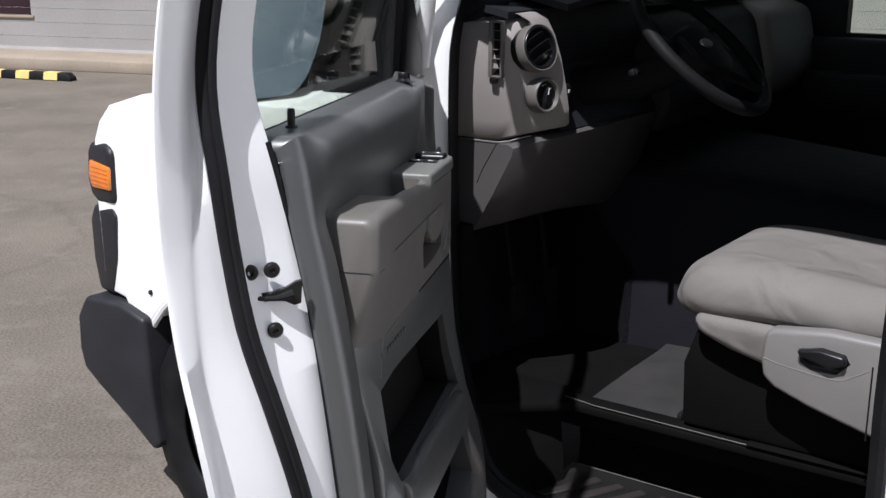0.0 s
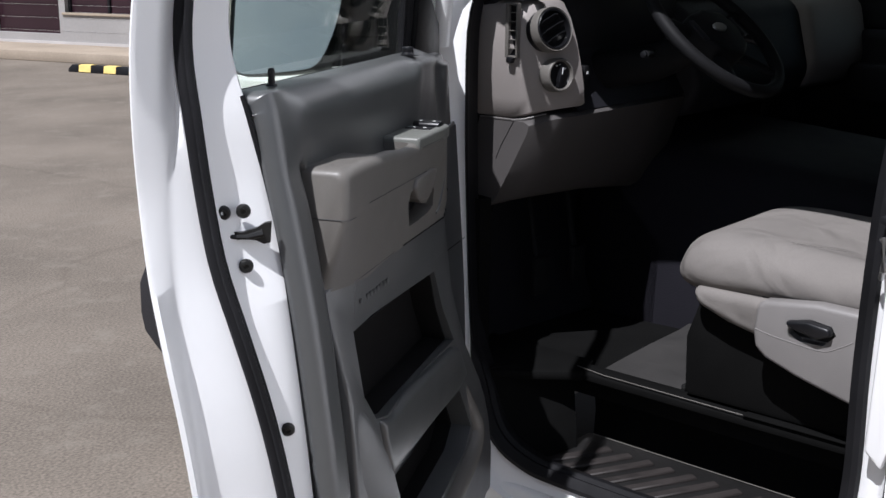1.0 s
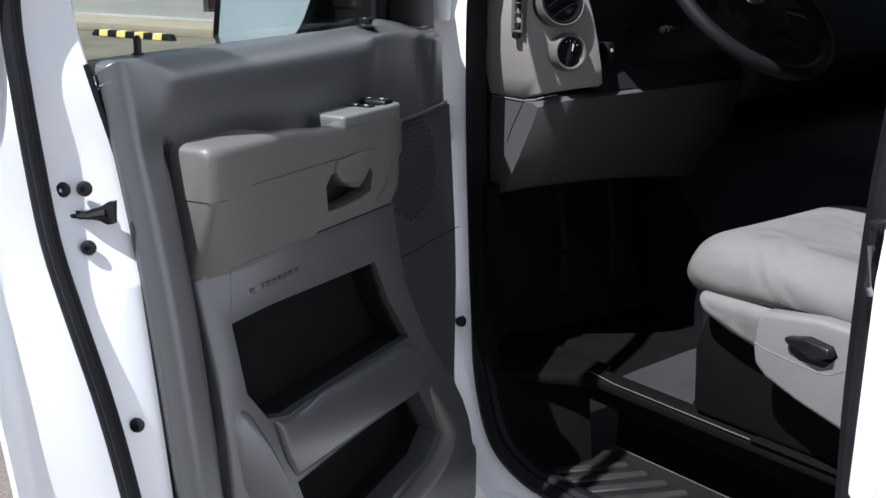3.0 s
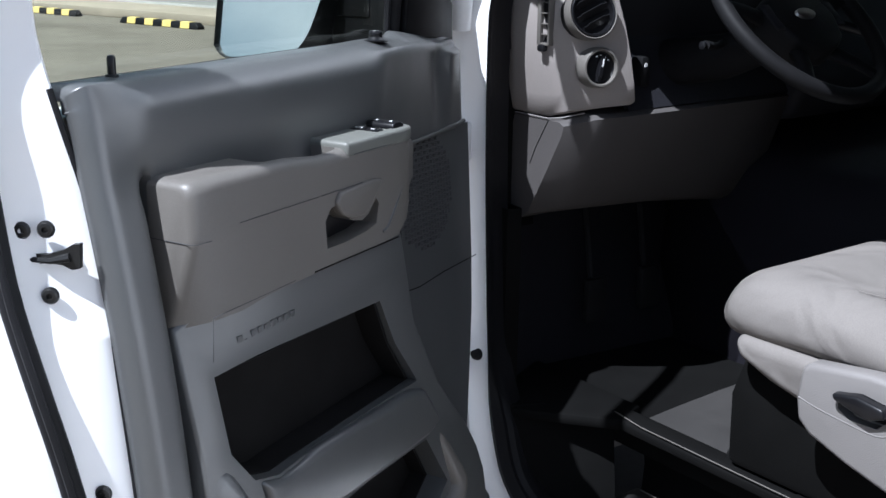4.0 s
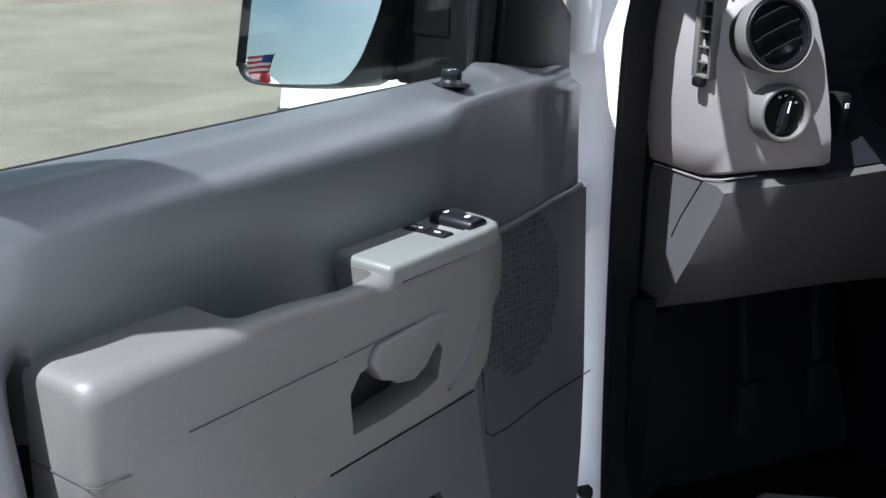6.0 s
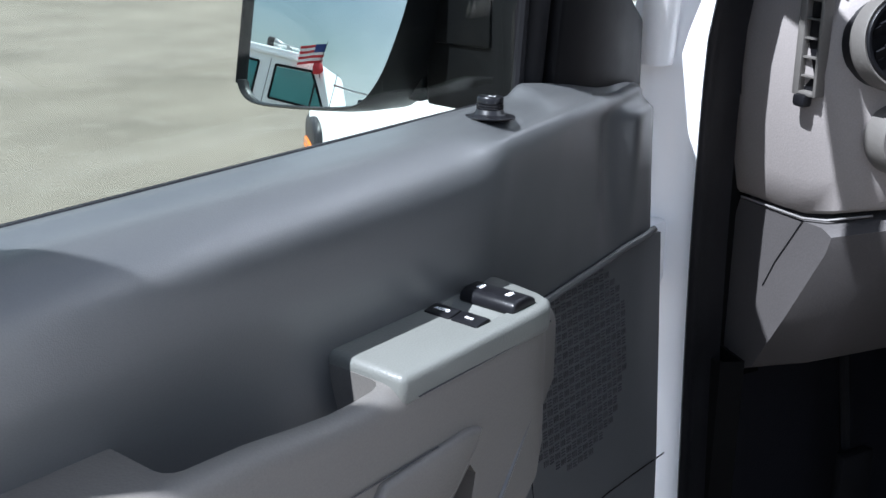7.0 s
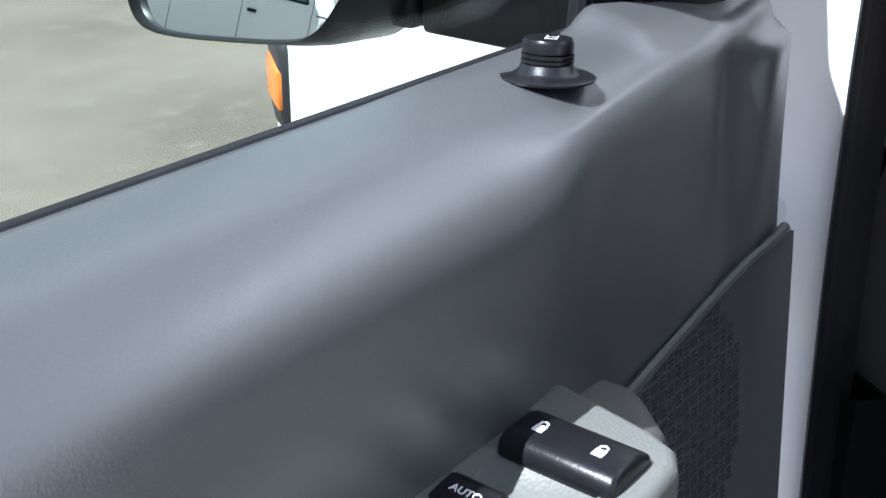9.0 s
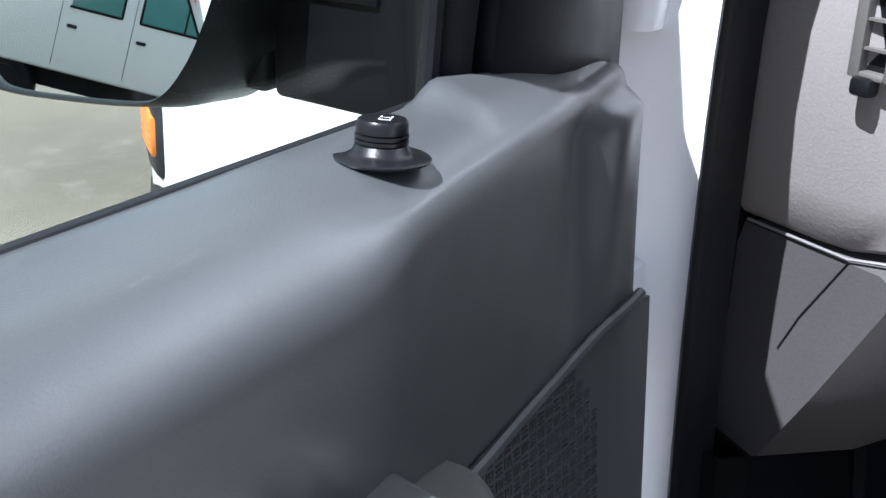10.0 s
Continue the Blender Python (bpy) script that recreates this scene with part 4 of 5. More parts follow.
# plan of the inner face near the hinges: recessed face, then the boss that stands on it
FACE = ((-0.375, -0.0095), (-0.352, -0.0085), (-0.336, -0.006), (-0.322, -0.0030), (-0.305, 0.0005), (-0.28, 0.0050), (-0.255, 0.0095), (-0.225, 0.0155), (-0.18, 0.0260), (-0.127, 0.0400), (-0.09, 0.0500), (-0.05, 0.058), (0.004, 0.066))
BOSS = ((-0.127, 0.0400), (-0.108, 0.0480), (-0.096, 0.0530), (-0.088, 0.0545), (-0.078, 0.0525), (-0.066, 0.0450), (-0.058, 0.0405), (-0.051, 0.0383), (-0.044, 0.0385), (-0.03, 0.042), (0.004, 0.052))
LEDGE = ((-0.232, 1.4295), (-0.222, 1.431), (-0.210, 1.4375), (-0.203, 1.4395), (-0.133, 1.430), (-0.075, 1.4175), (-0.05, 1.4155), (0.004, 1.418))
CREST = ((-0.36, 1.4225), (-0.28, 1.4225), (-0.2, 1.420), (-0.12, 1.416), (0.004, 1.414))
SWELL = ((-0.36, 0.0070), (-0.29, 0.0070), (-0.25, 0.0050), (-0.20, 0.0020), (-0.15, 0.0), (0.004, 0.0))
FOOT = ((-0.34, 0.014), (-0.25, 0.022), (-0.176, 0.030), (-0.092, 0.039), (-0.03, 0.042), (0.004, 0.045))


def along(table, x):
    return interp(table, x)[0]


def hinge_end(x, k):
    """Profile of the upper trim towards the hinges."""
    z = P2[k].z
    zt, open_face = along(LEDGE, x), along(FACE, x)
    crest = min(along(CREST, x), zt - 0.006) if x > -0.2 else along(CREST, x)
    swell = along(SWELL, x)
    if k <= ROLL:
        a = k / ROLL
        if a < 0.6:
            q = a / 0.6
            return 0.078 + (open_face + 0.012 - 0.078) * q, zt + (crest - zt) * (0.55 * q + 0.45 * q * q) + swell * 4 * q * (1 - q)
        q = radians(90 * (a - 0.6) / 0.4)
        return open_face + 0.012 * (1 - math.sin(q)), 1.402 + (crest - 1.402) * math.cos(q)
    stand = step(1.401, 1.387, z) * step(-0.125, -0.10, x)
    face = open_face + (along(BOSS, x) - open_face) * stand
    fall = ((1.402 - z) / 0.154) ** 1.6
    return face + (along(FOOT, x) - face) * fall, z


def upper(x, k):
    y, z = P2[k].y, P2[k].z
    w = step(-0.945, -0.845, x) * step(1.20, 1.40, z)
    w = max(w, step(-0.93, -0.86, x) * step(1.28, 1.36, z))
    inner = step(0.050, 0.030, y)
    y2 = y * (1 - inner) + (y * w + border(x, z) * (1 - w)) * inner
    low = step(1.335, 1.262, z)
    y2 = y2 * (1 - low) + (base(x, z) - 0.001 if x < -0.862 else y2) * low
    e = min(1.0, max(0.0, (-0.937 - x) / 0.020))
    z2 = z - 0.020 * (1 - math.sqrt(1 - e * e)) * step(1.40, 1.42, z)
    b = step(-0.385, -0.325, x)
    if b:
        yh, zh = hinge_end(x, k)
        y2, z2 = y2 + (yh - y2) * b, z2 + (zh - z2) * b
    return (x, y2, z2)


xs = [-0.957, -0.956, -0.954, -0.951, -0.947, -0.942, -0.936, -0.93, -0.922, -0.914, -0.906, -0.898, -0.89, -0.882, -0.874, -0.866, -0.8615, -0.85, -0.83, -0.8, -0.7, -0.55, -0.42, -0.385, -0.375, -0.365, -0.355, -0.345, -0.335, -0.325, -0.316, -0.308, -0.3, -0.293, -0.286, -0.278, -0.27, -0.26, -0.245, -0.235, -0.228, -0.221, -0.214, -0.207, -0.2, -0.195, -0.185, -0.17, -0.15, -0.135, -0.125, -0.119, -0.112, -0.105, -0.098, -0.09, -0.08, -0.07, -0.06, -0.055, -0.05, -0.046, -0.042, -0.036, -0.03, -0.01, 0.0, 0.004]
rows = []
for x in xs:
    row = [upper(min(x, 0.0), k) for k in range(len(P2))]
    if x > 0:
        row = [(x + 0.004, y + 0.012, z - 0.004) for _, y, z in row]
    rows.append(row)
quarter = prism([(-0.178, 1.60), (-0.165, 1.60), (0.03, 1.46), (0.045, 1.58), (-0.02, 1.78), (-0.178, 1.95)], 1, 0.1015, 0.1055)
for v in quarter.verts:
    v.co.y -= max(0, v.co.z - 1.5) * 0.19
part("front_glass", quarter, M_glass, door, smooth=0).visible_shadow = False
skin = loft(rows)
rim = [r for r in rows if r[0][0] < -0.8614]
join(skin, loft([[r[-1]] + [(r[0][0], base(r[0][0], z) - 0.001, z) for z in (1.235, 1.22, 1.2, 1.17, 1.13, 1.1, 1.05, 1.0, 0.9, 0.8, 0.7, 0.6, 0.5, 0.44)] for r in rim]))
upper_trim = part("upper_trim", skin, M_plastic, door, "grained grey upper door trim", smooth=60)
shell_mod = upper_trim.modifiers.new("depth", "SOLIDIFY")
shell_mod.thickness, shell_mod.offset = 0.004, -1.0


rows = []
for x in (-0.8615, -0.85, -0.8, -0.6, -0.45, -0.3, -0.2, -0.1, -0.04, -0.015, 0.002):
    rows.append([(x - (0.07 * max(0.0, 1.25 - z) + 0.15 * max(0.0, 0.95 - z)) * step(-0.2, 0.0, x), base(x, z), z) for z in (1.256, 1.24, 1.22, 1.2, 1.175, 1.15, 1.1, 1.0, 0.9, 0.8, 0.7, 0.6, 0.5, 0.44)])
kick = part("trim_panel", loft(rows, thick=(0, 0.018, 0)), M_plastic, door, "grey inner door panel")
bead = [(-0.32, 0.012, 1.252), (-0.25, 0.018, 1.251), (-0.19, 0.026, 1.2505), (-0.12, 0.034, 1.251), (-0.065, 0.038, 1.254), (-0.03, 0.037, 1.257), (-0.006, 0.037, 1.2605)]
part("trim_bead", tube(spline(bead, 4), 0.0038, 8), M_plastic, door)
# speaker grille: basket weave of short slots, three upright and three level by turns
bm = bmesh.new()
CELL = 0.0100
for i in range(-11, 12):
    for j in range(-12, 11):
        cx_, cz_ = -0.150 + i * CELL, 1.150 + j * CELL
        u, v = (cx_ + 0.15) / 0.098, (cz_ - 1.152) / 0.105
        if u * u + v * v > 1 or cz_ > 1.241 - 0.02 * max(0, -0.16 - cx_) * 10:
            continue
        for k in (-1, 0, 1):
            across = (i + j) % 2
            x, z = (cx_, cz_ + k * 0.0031) if across else (cx_ + k * 0.0031, cz_)
            tmp = bmesh.new()
            bmesh.ops.create_cube(tmp, size=1)
            tmp.transform(pose(x, base(x, z) - 0.0003, z) @ Matrix.Diagonal((0.0064 if across else 0.0011, 0.0016, 0.0011 if across else 0.0064, 1)))
            join(bm, tmp)
grille = part("speaker_slots", bm, M_slot, kick, "speaker grille of small dark slots", smooth=0)
grille["kind"] = "stuff"
part("panel_line", tube(spline([(-0.238, base(-0.238, 1.1) - 0.001, 1.11), (-0.232, base(-0.232, 1.05) - 0.001, 1.03), (-0.222, base(-0.22, 0.99) - 0.001, 0.985), (-0.1, base(-0.1, 0.99) - 0.001, 0.99), (0.0, base(0, 1.0) - 0.001, 1.0)], 3), 0.0008, 6), M_recess_joint, kick)

# armrest body
def arm_ring(x, yf, zt, zb, yb, yfb, inset=0.0):
    """Section of the armrest: rounded inner top edge, leaning foot."""
    r = 0.017
    pts = [(yb, zt - inset)]
    for k in range(6):
        a = radians(90 + 18 * k)
        pts.append((yf + inset + r + r * math.cos(a), zt - inset - r + r * math.sin(a)))
    pts += [(yf + inset, 1.24), (yf + inset, 1.232), (yfb + inset, zb), (min(yfb + 0.012, yb), zb - 0.001), (yb, min(zb, 1.18))]
    return [(x, y, z) for y, z in pts]


SEC = []
for x, yf, zt, zb, yb, yfb, ins in ((-0.8665, -0.073, 1.311, 1.118, 0.0, -0.030, 0.011), (-0.8645, -0.073, 1.311, 1.116, 0.0, -0.030, 0.006), (-0.860, -0.073, 1.311, 1.115, 0.0, -0.031, 0.002), (-0.852, -0.0735, 1.312, 1.115, 0.0, -0.036, 0.0), (-0.82, -0.0735, 1.312, 1.118, 0.0, -0.055, 0.0), (-0.78, -0.0735, 1.312, 1.125, 0.005, -0.072, 0.0), (-0.72, -0.073, 1.311, 1.132, 0.01, -0.0725, 0.0), (-0.66, -0.072, 1.308, 1.134, 0.012, -0.072, 0.0), (-0.62, -0.071, 1.303, 1.135, 0.014, -0.0715, 0.0), (-0.59, -0.071, 1.300, 1.135, 0.014, -0.0715, 0.0), (-0.565, -0.071, 1.300, 1.136, 0.016, -0.0715, 0.0), (-0.54, -0.071, 1.302, 1.137, 0.018, -0.0715, 0.0), (-0.45, -0.071, 1.303, 1.14, 0.02, -0.0715, 0.0), (-0.40, -0.071, 1.302, 1.142, 0.02, -0.071, 0.0), (-0.372, -0.069, 1.300, 1.165, 0.025, -0.069, 0.0), (-0.352, -0.060, 1.294, 1.185, 0.03, -0.060, 0.0), (-0.335, -0.046, 1.288, 1.20, 0.03, -0.046, 0.0), (-0.30, -0.035, 1.282, 1.215, 0.035, -0.035, 0.0), (-0.275, -0.012, 1.276, 1.225, 0.04, -0.012, 0.0)):
    SEC.append(arm_ring(x, yf, zt, zb, yb, yfb, ins))
arm = part("armrest", loft(SEC, closed=True), M_plastic2, door, "pale grey armrest with pull cup")
carve(arm, [soft(box(-0.715, -0.5365, -0.055, 0.04, 1.240, 1.36), 0.012, 3), prism([(-0.588, 1.164), (-0.592, 1.205), (-0.578, 1.222), (-0.56, 1.225), (-0.545, 1.205), (-0.525, 1.193), (-0.50, 1.188), (-0.482, 1.195), (-0.462, 1.215), (-0.455, 1.205), (-0.462, 1.175), (-0.49, 1.168), (-0.54, 1.164)], 1, -0.1, -0.035)])
# black sheet that puts the shade into the bottom of the cup
part("cup_shade", soft(box(-0.714, -0.5375, -0.054, 0.004, 1.2405, 1.246), 0.002), M_recess_joint, arm)
# black plate puts the shade into the recess behind the handle
part("handle_shade", box(-0.59, -0.455, -0.0355, -0.030, 1.164, 1.225), M_black, arm, "black plate for the shade in the recess behind the door handle")
part("door_handle", soft(prism([(-0.57, 1.228), (-0.553, 1.206), (-0.528, 1.198), (-0.50, 1.196), (-0.483, 1.204), (-0.466, 1.224), (-0.45, 1.243), (-0.47, 1.247), (-0.56, 1.243)], 1, -0.0775, -0.060), 0.005, 3), M_plastic2, arm, "grey pull handle")
part("handle_line", tube(spline([(-0.602, -0.0725, 1.245), (-0.56, -0.0725, 1.2455), (-0.5, -0.0725, 1.246)], 3), 0.0006, 6), M_slot, arm)
part("bezel_edge", tube(spline([(-0.372, -0.066, 1.24), (-0.378, -0.067, 1.225), (-0.40, -0.070, 1.20), (-0.428, -0.0715, 1.165), (-0.445, -0.072, 1.158)], 4), 0.0022, 8), M_plastic, arm)
part("armrest_line", tube([(-0.779, -0.0745, 1.245), (-0.61, -0.0725, 1.245)], 0.0006, 6), M_slot, arm)
part("pod_line", tube([(-0.52, -0.0722, 1.292), (-0.40, -0.0705, 1.2915), (-0.345, -0.0595, 1.288)], 0.0006, 6), M_slot, arm)
part("joint_line", tube([(-0.8675, 0.0, 1.2345), (-0.8675, -0.068, 1.2345), (-0.862, -0.0752, 1.2345), (-0.835, -0.0752, 1.2335)], 0.0006, 6), M_slot, arm)

# switch pod
pod = part("switch_pod", soft(prism([(-0.536, 0.004), (-0.536, -0.0715), (-0.385, -0.0715), (-0.364, -0.0705), (-0.353, -0.064), (-0.347, -0.050), (-0.337, 0.004)], 2, 1.287, 1.311), 0.006, 3, 50), M_pod, door, "grey switch pod on the armrest")
carve(pod, [soft(prism([(-0.424, 1.33), (-0.424, 1.308), (-0.418, 1.302), (-0.408, 1.303), (-0.396, 1.311), (-0.394, 1.33)], 1, -0.056, -0.006), 0.001)])
sw1 = part("window_switch", soft(prism([(-0.4385, 1.308), (-0.4385, 1.3125), (-0.424, 1.3145), (-0.420, 1.312), (-0.421, 1.304)], 1, -0.0312, -0.0065), 0.0015, 2), M_black, pod, "black window switch")
part("window_switch", soft(prism([(-0.4385, 1.308), (-0.4385, 1.3125), (-0.424, 1.3145), (-0.420, 1.312), (-0.421, 1.304)], 1, -0.0572, -0.0325), 0.0015, 2), M_black, pod)
text("switch_word", "AUTO", 0.0050, pose(-0.431, -0.019, 1.3139, 0, 0, -90) @ pose(0, 0, 0, 8, 0, 0), M_mark, pod)
part("switch_bar", box(-0.4325, -0.4305, -0.0485, -0.0415, 1.3134, 1.3142), M_mark, pod)
lock = part("lock_switch", soft(prism([(-0.4005, 1.309), (-0.3985, 1.3165), (-0.394, 1.3195), (-0.378, 1.3195), (-0.370, 1.316), (-0.367, 1.309)], 1, -0.0615, -0.009), 0.003, 3), M_black, pod, "glossy black door lock switch")
for y in (-0.021, -0.048):
    part("padlock_mark", box(-0.389, -0.3845, y - 0.0024, y + 0.0024, 1.3188, 1.3199), M_mark, lock)
    part("padlock_mark", tube([(-0.3845, y + 0.0016, 1.3197), (-0.3825, y + 0.0016, 1.3197), (-0.3815, y, 1.3197), (-0.3825, y - 0.0016, 1.3197), (-0.3845, y - 0.0016, 1.3197)], 0.0005, 5), M_mark, lock)

# lower trim with map pockets
LOW2 = [(-0.868, 1.115), (-0.875, 0.94), (-0.865, 0.44), (-0.25, 0.44), (-0.18, 0.465), (-0.14, 0.515), (-0.132, 0.575), (-0.142, 0.635), (-0.165, 0.69), (-0.2, 0.745), (-0.291, 0.857), (-0.362, 0.99), (-0.378, 1.08), (-0.39, 1.148), (-0.82, 1.148)]
POCKET1 = [(-0.833, 1.048), (-0.456, 1.048), (-0.419, 0.967), (-0.358, 0.882), (-0.681, 0.870), (-0.726, 0.867), (-0.778, 0.881), (-0.820, 0.936)]
POCKET2 = [(-0.720, 0.751), (-0.337, 0.768), (-0.275, 0.666), (-0.320, 0.626), (-0.520, 0.591), (-0.620, 0.506), (-0.670, 0.606)]
low_bm = soft(prism(LOW2, 1, -0.0715, -0.008), 0.006, 3, 30)
for v in low_bm.verts:
    if v.co.y < -0.04:
        v.co.y += (v.co.z - 1.13) * 0.05 + 0.04 * (1 - step(-0.87, -0.78, v.co.x)) * step(0.95, 1.12, v.co.z)
lower = part("lower_trim", low_bm, M_plastic, door, "grey lower door trim with map pockets")
carve(lower, [prism(POCKET1, 1, -0.2, -0.018), prism(POCKET2, 1, -0.2, -0.018)])
def shade_sleeve(poly, y0, y1, label):
    """A black sleeve just inside a pocket's rim, standing in for its shade."""
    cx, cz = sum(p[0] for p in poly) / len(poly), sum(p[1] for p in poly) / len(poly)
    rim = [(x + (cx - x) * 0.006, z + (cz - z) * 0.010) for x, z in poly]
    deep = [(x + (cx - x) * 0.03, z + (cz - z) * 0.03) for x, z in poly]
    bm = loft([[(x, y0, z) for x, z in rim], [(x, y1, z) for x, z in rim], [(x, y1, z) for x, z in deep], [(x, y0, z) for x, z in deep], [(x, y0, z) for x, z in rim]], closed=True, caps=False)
    return part("pocket_shade_sleeve", bm, M_recess_joint, lower, label)


shade_sleeve(POCKET1, -0.064, -0.019, "black sleeve for the shade inside the upper map pocket")
shade_sleeve(POCKET2, -0.052, -0.019, "black sleeve for the shade inside the lower map pocket")
# black sheets standing in for the shade at the back of the pockets
part("pocket_shade", box(-0.85, -0.345, -0.0185, -0.014, 0.855, 1.06), M_recess_joint, lower, "black sheet for the shade deep in the upper map pocket")
part("pocket_shade", box(-0.72, -0.245, -0.0185, -0.014, 0.49, 0.77), M_recess_joint, lower, "black sheet for the shade deep in the lower map pocket")
BAR = [(-0.769, 0.876), (-0.724, 0.862), (-0.679, 0.866), (-0.644, 0.874), (-0.384, 0.876), (-0.342, 0.863), (-0.286, 0.788), (-0.329, 0.772), (-0.724, 0.756), (-0.744, 0.798)]
part("pocket_bar", soft(prism(BAR, 1, -0.093, -0.066), 0.012, 4, 25), M_plastic, lower)
rows = []
for z, xr, xi, out in ((0.945, -0.868, -0.842, -0.030), (0.93, -0.872, -0.838, -0.006), (0.915, -0.875, -0.833, 0.008), (0.89, -0.878, -0.822, 0.020), (0.85, -0.878, -0.802, 0.030), (0.80, -0.877, -0.780, 0.038), (0.646, -0.872, -0.711, 0.042), (0.526, -0.868, -0.651, 0.044), (0.44, -0.865, -0.62, 0.044)):
    rows.append([(xr + 0.003, -0.045, z), (xr, -0.062 + 0.4 * max(0.0, 0.008 - out), z), (xr + 0.006, -0.074 - 0.1 * out, z), (xi - 0.014, -0.0745 - out, z), (xi - 0.002, -0.0755 - out, z), (xi + 0.008, -0.071 - out * 0.85, z), (xi + 0.013, -0.05, z)])
part("pocket_side", loft(rows, closed=True), M_plastic, lower)
part("pocket_lip", tube(spline([(-0.30, -0.075, 0.775), (-0.258, -0.088, 0.69), (-0.245, -0.094, 0.645), (-0.29, -0.098, 0.605), (-0.40, -0.10, 0.575), (-0.52, -0.10, 0.545), (-0.62, -0.098, 0.48)], 5), [0.012 + 0.010 * min(1, k / 8) for k in range(31)], 12, 1.0, up=(0, 1, 0)), M_plastic2, lower, "rounded lip of the lower map pocket")
part("pocket_front", soft(prism([(-0.235, 0.655), (-0.28, 0.60), (-0.40, 0.565), (-0.52, 0.535), (-0.62, 0.47), (-0.62, 0.44), (-0.10, 0.44), (-0.10, 0.56), (-0.16, 0.63)], 1, -0.094, -0.02), 0.02, 4, 25), M_plastic, lower)
part("trim_line", tube([(-0.62, -0.0722, 1.1372), (-0.50, -0.0722, 1.1385), (-0.40, -0.0722, 1.1395)], 0.0010, 6), M_recess_joint, lower)
part("trim_line", tube([(-0.835, -0.0692, 1.07), (-0.835, -0.0722, 1.131), (-0.665, -0.0722, 1.1365)], 0.0006, 6), M_slot, lower)
# raised model badge, drawn as plain strokes
for k, (h0, h1) in enumerate(((0, 14), (4, 6), (0, 14), (0, 14), (1, 13), (0, 14), (0, 14), (0, 14), (2, 14))):
    _, spot, _, _ = lower.ray_cast(Vector((-0.762 + k * 0.0135, -0.3, 1.072 + k * 0.0008)), Vector((0, 1, 0)))
    part("badge_stroke", soft(box(spot.x - 0.0048, spot.x + 0.0048, spot.y - 0.0003, spot.y + 0.003, 1.066 + h0 * 0.001 + k * 0.0008, 1.066 + h1 * 0.001 + k * 0.0008), 0.0004), M_plastic, lower)

# mirror control and lock pin
KF = pose(-0.3055, 0.0345, 1.4318, -1, 4, 0)
knob = part("mirror_control", lathe([(r * 0.80, h * 0.76) for r, h in [(0.0, 0.0), (0.0262, 0.0), (0.0266, 0.0012), (0.025, 0.0022), (0.0185, 0.0026), (0.0155, 0.0046), (0.014, 0.0085), (0.0132, 0.009), (0.0142, 0.0096), (0.0142, 0.0112), (0.0132, 0.0118), (0.0142, 0.0124), (0.0142, 0.014), (0.0128, 0.0146), (0.0138, 0.0154), (0.0138, 0.0205), (0.0125, 0.0225), (0.0, 0.0228)]], 36, KF), M_black, door, "black round mirror control knob")
for dx in (-0.0022, 0.0022):
    part("knob_mark", box(dx - 0.0016, dx + 0.0016, -0.0026, 0.0026, 0.0168, 0.0173), M_mark, knob).matrix_local = KF @ pose(0.001, -0.001, 0, 0, 0, 25)
    part("knob_mark", box(dx - 0.0009, dx + 0.0009, -0.0018, 0.0018, 0.0173, 0.0176), M_black, knob).matrix_local = KF @ pose(0.001, -0.001, 0, 0, 0, 25)
pin = part("lock_pin", lathe([(0.0, 0), (0.0052, 0), (0.0056, 0.014), (0.0056, 0.023), (0.004, 0.027), (0.0, 0.028)], 14, pose(-0.868, 0.045, 1.432)), M_black, door, "black door lock pin")
part("pin_collar", lathe([(0.0, 0), (0.009, 0), (0.008, 0.004), (0.0, 0.004)], 16, pose(-0.868, 0.045, 1.432)), M_black, pin)

# outside mirror
HEAD = [(0.508, 1.42), (0.505, 1.395), (0.49, 1.378), (0.46, 1.372), (0.38, 1.369), (0.325, 1.369), (0.298, 1.375), (0.278, 1.395), (0.262, 1.43), (0.245, 1.50), (0.238, 1.58), (0.245, 1.65), (0.275, 1.69), (0.33, 1.70), (0.44, 1.70), (0.49, 1.685), (0.508, 1.65)]
HEAD = [(y - 0.014, z + 0.012 * step(1.5, 1.4, z) - 0.024 * step(0.27, 0.50, y) * step(1.55, 1.42, z)) for y, z in HEAD]
smooth_head = spline([(0, y, z) for y, z in HEAD[-2:] + HEAD + HEAD[:3]], 4)
first = min(range(12), key=lambda k: (smooth_head[k].y - HEAD[0][0]) ** 2 + (smooth_head[k].z - HEAD[0][1]) ** 2)
HEAD = [(p.y, p.z) for p in smooth_head[first:first + 4 * len(HEAD)]]
cy, cz = 0.375, 1.53


def ring_of(scale, x):
    return [(x, cy + (y - cy) * scale, cz + (z - cz) * scale) for y, z in HEAD]


MF = Matrix.Translation((-0.16, cy, cz)) @ Euler((0, radians(MIRROR_UP), radians(MIRROR_IN))).to_matrix().to_4x4() @ Matrix.Translation((0.16, -cy, -cz))
bm = loft([ring_of(0.976, -0.152), ring_of(0.978, -0.160), ring_of(0.988, -0.163), ring_of(0.998, -0.158), ring_of(1.005, -0.13), ring_of(0.97, -0.08), ring_of(0.85, -0.045), ring_of(0.5, -0.03)], closed=True)
bm.transform(MF)
head = part("side_mirror", bm, M_housing, door, "large black outside mirror")
bm = loft([ring_of(0.978, -0.1535), ring_of(0.978, -0.1545)], closed=True)
bm.transform(MF)
part("mirror_glass", bm, M_mirror, head, "mirror glass", smooth=0)
BASE = [(0.106, 1.386), (0.17, 1.384), (0.251, 1.385), (0.254, 1.60), (0.2, 1.64), (0.106, 1.65)]
